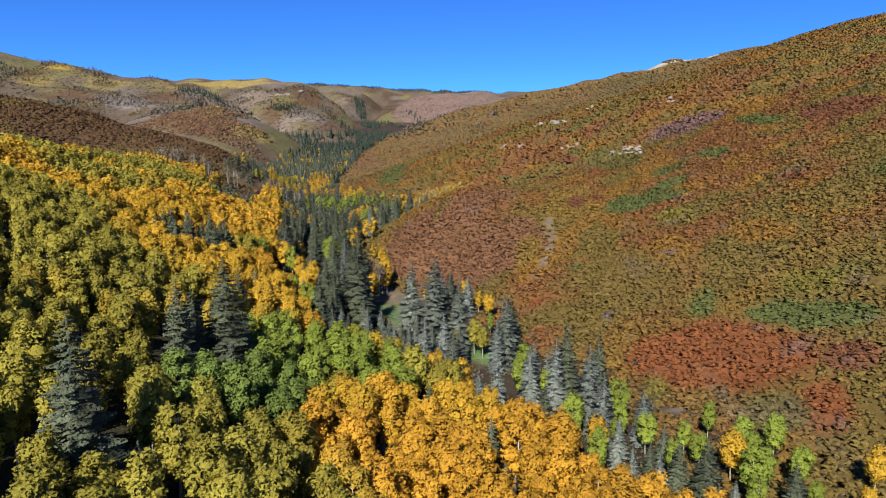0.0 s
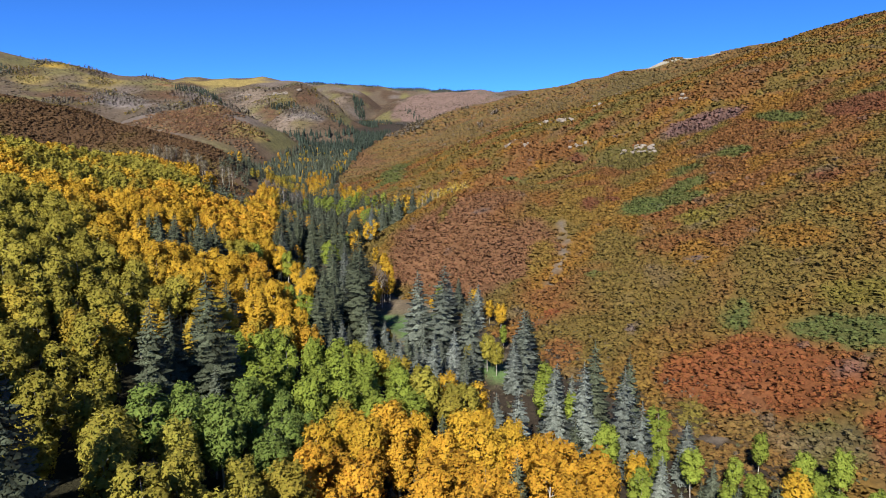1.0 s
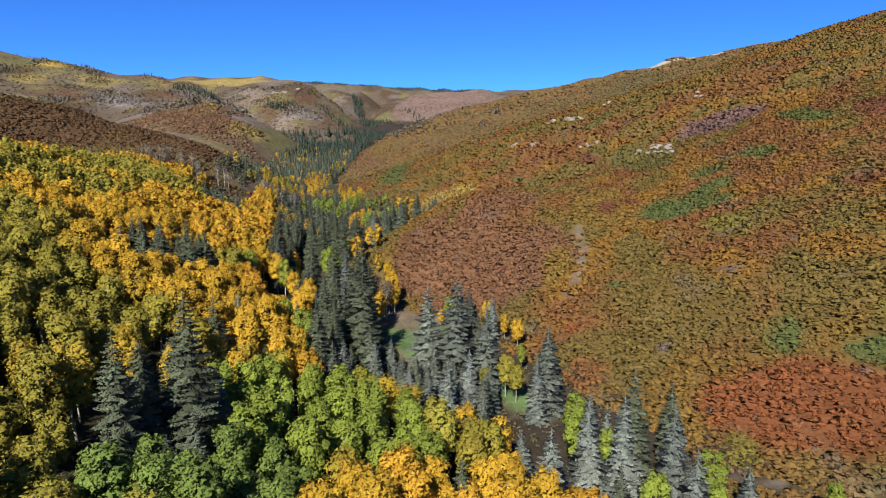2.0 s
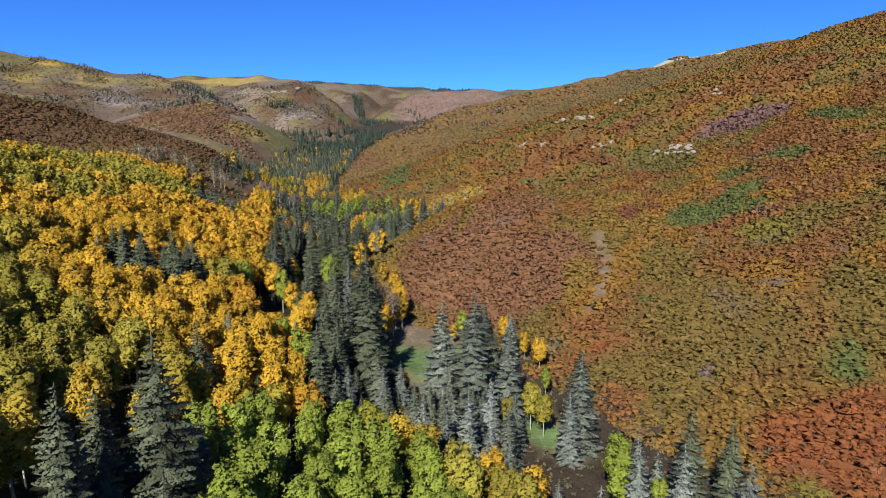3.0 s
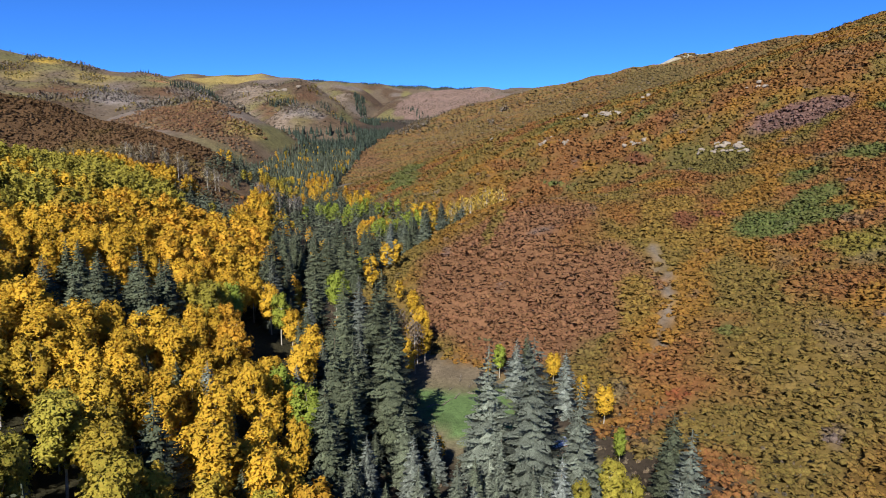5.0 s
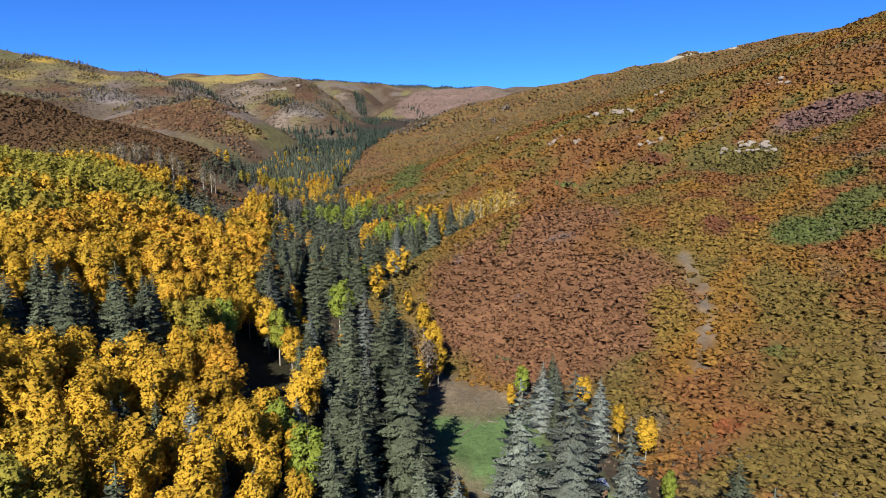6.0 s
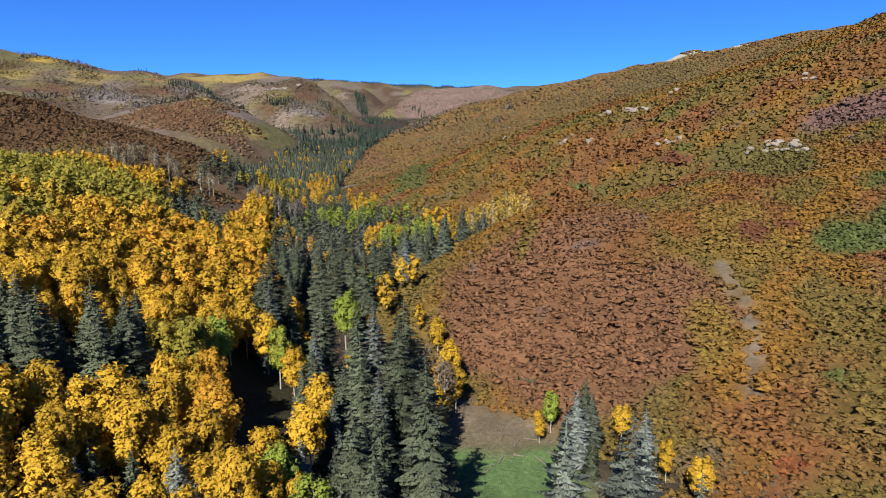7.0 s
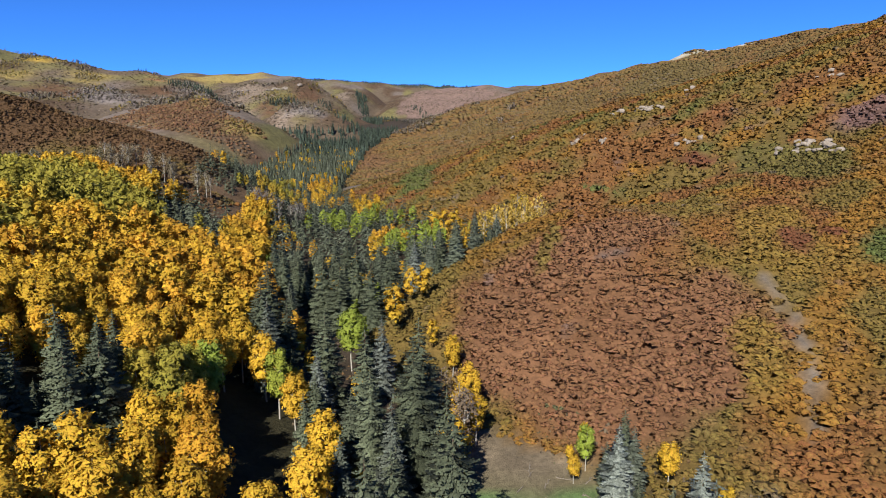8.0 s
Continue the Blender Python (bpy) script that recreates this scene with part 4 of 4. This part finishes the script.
def thin_row(x0, y0, x1, y1, n, h0, h1, colour, seed, wide=3.0):
    rng = np.random.default_rng(seed)
    for k in range(n):
        f = (k + rng.uniform(-0.4, 0.4)) / max(1, n - 1)
        x, y = x0 + (x1 - x0) * f + rng.normal() * wide, y0 + (y1 - y0) * f + rng.normal() * wide
        thin_aspens.plant(x, y, rng.uniform(h0, h1), rng.uniform(0.8, 1.1), rng.uniform(0, 360), np.array(colour) * rng.uniform(0.8, 1.2), "thinly leaved aspen with bare white trunk")


thin_row(-172, 382, -128, 386, 22, 10, 14, (0.192, 0.160, 0.102), 401, 4.0)
thin_row(-215, 372, -180, 380, 14, 9, 12, (0.154, 0.141, 0.083), 402, 4.0)
thin_row(-110, 392, -92, 400, 8, 11, 15, (0.166, 0.141, 0.128), 403, 4.0)
thin_row(-16, 300, 6, 322, 22, 12, 16, (0.42, 0.285, 0.045), 404, 3.5)
thin_row(-6, 292, 8, 312, 8, 11, 15, (0.40, 0.275, 0.060), 407, 2.0)
thin_row(-24, 196, -20, 206, 5, 9, 12, (0.192, 0.141, 0.096), 405, 1.5)
thin_row(-98, 172, -82, 164, 10, 9, 11, (0.320, 0.230, 0.051), 406, 3.0)


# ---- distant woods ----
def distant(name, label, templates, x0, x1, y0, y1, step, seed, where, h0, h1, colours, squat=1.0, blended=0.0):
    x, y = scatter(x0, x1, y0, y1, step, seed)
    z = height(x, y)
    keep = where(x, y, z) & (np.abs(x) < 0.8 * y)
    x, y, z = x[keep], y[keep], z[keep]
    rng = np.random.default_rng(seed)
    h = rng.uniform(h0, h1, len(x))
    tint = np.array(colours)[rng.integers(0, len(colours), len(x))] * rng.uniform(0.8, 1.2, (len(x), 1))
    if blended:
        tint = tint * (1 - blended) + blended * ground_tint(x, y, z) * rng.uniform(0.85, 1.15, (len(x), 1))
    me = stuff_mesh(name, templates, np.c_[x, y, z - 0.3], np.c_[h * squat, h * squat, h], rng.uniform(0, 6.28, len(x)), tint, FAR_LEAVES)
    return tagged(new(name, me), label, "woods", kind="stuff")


def low(x, y, z, top):
    return z - floor_z(y) < top


def in_patches(x, y, colour, edge=0.0):
    return np.max([inside(x, y, cx, cy, rx, ry, turn) for cx, cy, rx, ry, turn, col in FAR_PATCHES if col == colour], 0) + 0.7 * (patchy(x, y, 22, 34) - 0.5) > edge


def canyon(x, y):
    return np.max([inside(x, y, *e) for e in ((-205, 1790, 100, 24, 100), (-283, 2182, 100, 18, 100), (-387, 1604, 40, 14, 26), (-620, 1663, 66, 24, 158))], 0) + 0.5 * (patchy(x, y, 25, 66) - 0.5) > 0


# spruce greens darkened: the boughs' own shade is in the colour
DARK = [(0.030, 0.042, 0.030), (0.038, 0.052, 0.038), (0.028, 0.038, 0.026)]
distant("distant_spruces", "dark spruce wood filling the distant side valley", TINY_SPRUCE, -860, 60, 900, 2250, 8.5, 601, lambda x, y, z: (low(x, y, z, 20) & (y < 1420) & (x < right_foot(y) + 8) & (patchy(x, y, 30, 61) > 0.3)) | canyon(x, y), 11, 18, DARK)
distant("distant_spruces", "dark conifers along the distant skyline", TINY_SPRUCE, -1500, 1600, 3950, 4090, 15, 602, lambda x, y, z: patchy(x, y, 90, 67) > 0.3, 6, 13, [(0.032, 0.045, 0.042)], 1.8)
distant("distant_spruces", "scattered conifers on the far hills", TINY_SPRUCE, -1100, 0, 1000, 2100, 11, 603, lambda x, y, z: (z > 90) & ((patchy(x + 0.6 * y, y * 0.5, 70, 62) > 0.86)), 7, 12, DARK)
# far leaf tints, muted partly for haze, which is put into the colour
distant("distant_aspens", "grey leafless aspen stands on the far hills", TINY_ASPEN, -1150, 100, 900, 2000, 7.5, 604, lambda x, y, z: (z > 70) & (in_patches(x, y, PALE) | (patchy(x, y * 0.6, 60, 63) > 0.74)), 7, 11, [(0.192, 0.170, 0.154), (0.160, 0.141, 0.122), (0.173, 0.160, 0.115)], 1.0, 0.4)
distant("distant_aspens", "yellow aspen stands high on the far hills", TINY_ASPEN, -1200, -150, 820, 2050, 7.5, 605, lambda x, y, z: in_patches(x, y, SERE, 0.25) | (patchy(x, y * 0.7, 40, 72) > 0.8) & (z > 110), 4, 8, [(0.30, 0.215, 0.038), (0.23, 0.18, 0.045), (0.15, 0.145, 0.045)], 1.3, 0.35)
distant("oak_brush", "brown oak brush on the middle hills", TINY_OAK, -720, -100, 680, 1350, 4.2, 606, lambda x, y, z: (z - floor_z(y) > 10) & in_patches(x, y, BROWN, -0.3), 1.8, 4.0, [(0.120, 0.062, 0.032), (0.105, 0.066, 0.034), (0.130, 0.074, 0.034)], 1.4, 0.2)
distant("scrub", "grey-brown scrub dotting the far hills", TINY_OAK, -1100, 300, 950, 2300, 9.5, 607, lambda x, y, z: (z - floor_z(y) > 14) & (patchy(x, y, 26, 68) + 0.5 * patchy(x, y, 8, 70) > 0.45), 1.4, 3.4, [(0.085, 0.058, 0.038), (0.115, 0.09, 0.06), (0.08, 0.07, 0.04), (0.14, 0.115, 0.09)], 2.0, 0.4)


# ---- rocks ----
def stone_material():
    m, n, l, b = material("pale sandstone", 0.9, 0.2)
    nz = noise_node(n, l, 2.2, 7.0, 0.7)
    ramp = n.new("ShaderNodeValToRGB")
    ramp.color_ramp.elements[0].position, ramp.color_ramp.elements[1].position = 0.3, 0.65
    ramp.color_ramp.elements[0].color, ramp.color_ramp.elements[1].color = (0.11, 0.09, 0.07, 1), (0.27, 0.23, 0.185, 1)
    l.new(nz.outputs["Fac"], ramp.inputs["Fac"])
    l.new(ramp.outputs["Color"], b.inputs["Base Color"])
    return m


STONE = stone_material()


def boulder_mesh(seed):
    """A blocky, broken sandstone boulder about one metre across."""
    rng = np.random.default_rng(seed)
    bm = bmesh.new()
    bmesh.ops.create_icosphere(bm, subdivisions=3, radius=0.62)
    planes = [(ball(rng, 1)[0], rng.uniform(0.34, 0.48)) for _ in range(9)]
    for v in bm.verts:
        p = np.array(v.co)
        for nrm, d in planes:
            over = p @ nrm - d
            if over > 0:
                p = p - nrm * over * 0.92
        p += 0.03 * np.array(noise.noise_vector(Vector(p) * 3.0 + Vector((seed, 0, 0))))
        v.co = p
    me = bpy.data.meshes.new("boulder")
    bm.to_mesh(me)
    bm.free()
    me.materials.append(STONE)
    return me


BOULDERS = [boulder_mesh(k) for k in range(5)]


def boulders(x0, y0, x1, y1, n, s0, s1, seed, wide=2.0):
    rng = np.random.default_rng(seed)
    for k in range(n):
        f = rng.random()
        x, y = x0 + (x1 - x0) * f + rng.normal() * wide, y0 + (y1 - y0) * f + rng.normal() * wide
        s = rng.uniform(s0, s1)
        ob = new("boulder", BOULDERS[k % 5])
        ob.matrix_basis = pose(x, y, float(height(x, y)) + 0.25 * s, rng.uniform(-15, 15), rng.uniform(-15, 15), rng.uniform(0, 360)) @ Matrix.Diagonal((s * 1.3, s * rng.uniform(0.8, 1.2), s * rng.uniform(0.7, 1.1), 1))
        tagged(ob, "pale weathered sandstone boulder among the oak brush", "boulder", "boulders of the slope")


boulders(83, 308, 92, 290, 24, 0.8, 2.4, 701)
boulders(66, 346, 72, 342, 8, 0.8, 2.2, 702, 1.4)
boulders(38, 402, 42, 404, 5, 1.2, 2.6, 703, 1.5)
boulders(60, 428, 74, 398, 24, 0.9, 2.6, 704, 1.6)
boulders(18, 478, 20, 484, 4, 2.0, 4.0, 705, 1.5)
boulders(94, 416, 96, 420, 3, 1.6, 3.0, 706)
boulders(121, 350, 126, 354, 4, 1.4, 2.8, 707, 1.5)
boulders(10, 344, 12, 350, 3, 0.8, 1.8, 708)
boulders(45, 386, 49, 390, 4, 1.0, 2.2, 709)
boulders(-462, 1736, -414, 1734, 16, 4.0, 9.0, 710, 3.0)
boulders(-390, 1755, -376, 1750, 6, 4.0, 8.0, 711, 3.0)
boulders(-560, 1755, -520, 1770, 10, 3.0, 8.0, 712, 8.0)


# ---- the clearing: logs, scrub and shed ----
def part(name, bm, mat, parent, label=""):
    me = bpy.data.meshes.new(name)
    bm.to_mesh(me)
    bm.free()
    me.materials.append(mat)
    ob = new(name, me)
    ob.parent = parent
    return tagged(ob, label)


OLD_WOOD = bark_material("weathered grey wood", (0.17, 0.145, 0.115), (0.07, 0.058, 0.045), 4.0)
PLANK = bark_material("brown weathered boards", (0.20, 0.12, 0.075), (0.09, 0.055, 0.035), 5.0)


def fallen_log(x0, y0, x1, y1, r, seed):
    """A bleached log lying on the grass, with broken branch stubs."""
    rng = np.random.default_rng(seed)
    pts = []
    for f in np.linspace(0, 1, 6):
        x, y = x0 + (x1 - x0) * f + rng.normal() * 0.12, y0 + (y1 - y0) * f + rng.normal() * 0.12
        pts.append((x, y, float(height(x, y)) + r * 0.7))
    parts = [tube(pts, np.linspace(r, r * 0.5, 6), 7)]
    for k in range(4):
        p = np.array(pts[1 + k])
        d = np.array([rng.normal(), rng.normal(), abs(rng.normal()) + 0.3])
        parts.append(tube([p, p + d / np.linalg.norm(d) * rng.uniform(0.4, 0.9)], (r * 0.35, r * 0.1), 4))
    ob = new("fallen_log", mesh_of("fallen_log", *joined(parts), OLD_WOOD, smooth=True))
    return tagged(ob, "bleached grey fallen log lying on the meadow", "log", "logs round the meadow")


for k, (a, b, c, d, r) in enumerate(((-17.5, 179.5, -15.2, 181.0, 0.15), (-14.6, 180.6, -12.8, 183.2, 0.12), (-12.2, 183.4, -10.9, 185.8, 0.14), (-9.6, 185.8, -7.6, 185.2, 0.13), (-11.2, 191, -10.6, 194, 0.12), (-6.2, 184.9, -5.1, 182.8, 0.11), (-9.5, 188, -8.3, 190.2, 0.1), (-4.6, 186.5, -3.0, 185.0, 0.11), (-7.2, 190.4, -5.2, 189.6, 0.1), (-13.4, 187.2, -12.2, 188.6, 0.1), (-3.6, 188.6, -2.4, 189.8, 0.1))):
    fallen_log(a, b, c, d, r, 800 + k)


def metal_roof():
    m, n, l, b = material("pale galvanised sheet", 0.45, 0.5)
    b.inputs["Metallic"].default_value = 0.6
    nz = noise_node(n, l, 3.0, 4.0)
    ramp = n.new("ShaderNodeValToRGB")
    ramp.color_ramp.elements[0].color, ramp.color_ramp.elements[1].color = (0.38, 0.40, 0.43, 1), (0.55, 0.57, 0.6, 1)
    l.new(nz.outputs["Fac"], ramp.inputs["Fac"])
    l.new(ramp.outputs["Color"], b.inputs["Base Color"])
    return m


def block(bm, x0, x1, y0, y1, z0, z1, m=None):
    r = bmesh.ops.create_cube(bm, size=1.0, matrix=Matrix.Translation(((x0 + x1) / 2, (y0 + y1) / 2, (z0 + z1) / 2)) @ Matrix.Diagonal((x1 - x0, y1 - y0, z1 - z0, 1)))
    if m is not None:
        bmesh.ops.transform(bm, matrix=m, verts=r["verts"])
    return r


def shed(x, y, turn):
    top = tagged(new("shed"), "small brown board shed with pale metal roof", "shed")
    top.matrix_basis = pose(x, y, float(height(x, y)) - 0.1, 0, 0, turn)
    w, d, h, rise = 1.25, 1.1, 1.9, 0.75
    for sx, sy, ex, ey in ((-w, -d, w, -d + 0.08), (-w, d - 0.08, w, d), (-w, -d + 0.08, -w + 0.08, d - 0.08), (w - 0.08, -d + 0.08, w, d - 0.08)):
        bm = bmesh.new()
        block(bm, sx, ex, sy, ey, 0, h)
        wall = part("wall", bm, PLANK, top)
        along_x = ex - sx > 1
        span = (ex - sx) if along_x else (ey - sy)
        for k in range(7):
            bm = bmesh.new()
            a = -span / 2 + span * (k + 0.04) / 7
            b = -span / 2 + span * (k + 0.93) / 7
            if along_x:
                yy = sy - 0.02 if sy < 0 else ey
                block(bm, a, b, yy, yy + 0.02, 0.04, h - 0.04)
            else:
                xx = sx - 0.02 if sx < 0 else ex
                block(bm, xx, xx + 0.02, a, b, 0.04, h - 0.04)
            part("board", bm, PLANK, wall)
    for s in (-1, 1):
        bm = bmesh.new()
        block(bm, -w - 0.25, w + 0.25, -0.02, d + 0.42, 0, 0.04, pose(0, 0, h + rise, -29, 0, 0) if s > 0 else pose(0, 0, h + rise, -29, 0, 0))
        if s < 0:
            bmesh.ops.rotate(bm, verts=bm.verts, matrix=Matrix.Rotation(math.pi, 3, "Z"))
        part("roof", bm, ROOF, top, "pale galvanised roof sheet")
    for s in (-1, 1):
        bm = bmesh.new()
        v = [bm.verts.new(p) for p in ((s * w, -d, h), (s * w, d, h), (s * w, 0, h + rise * 0.88), (s * (w - 0.06), -d, h), (s * (w - 0.06), d, h), (s * (w - 0.06), 0, h + rise * 0.88))]
        for f in ((0, 1, 2), (5, 4, 3), (0, 3, 4, 1), (1, 4, 5, 2), (2, 5, 3, 0)):
            bm.faces.new([v[k] for k in f])
        part("gable", bm, PLANK, top)
    bm = bmesh.new()
    block(bm, -0.38, 0.38, -d - 0.06, -d - 0.025, 0.05, 1.75)
    part("door", bm, OLD_WOOD, top, "weathered grey board door")
    return top


ROOF = metal_roof()
shed(3.6, 163.4, 25)
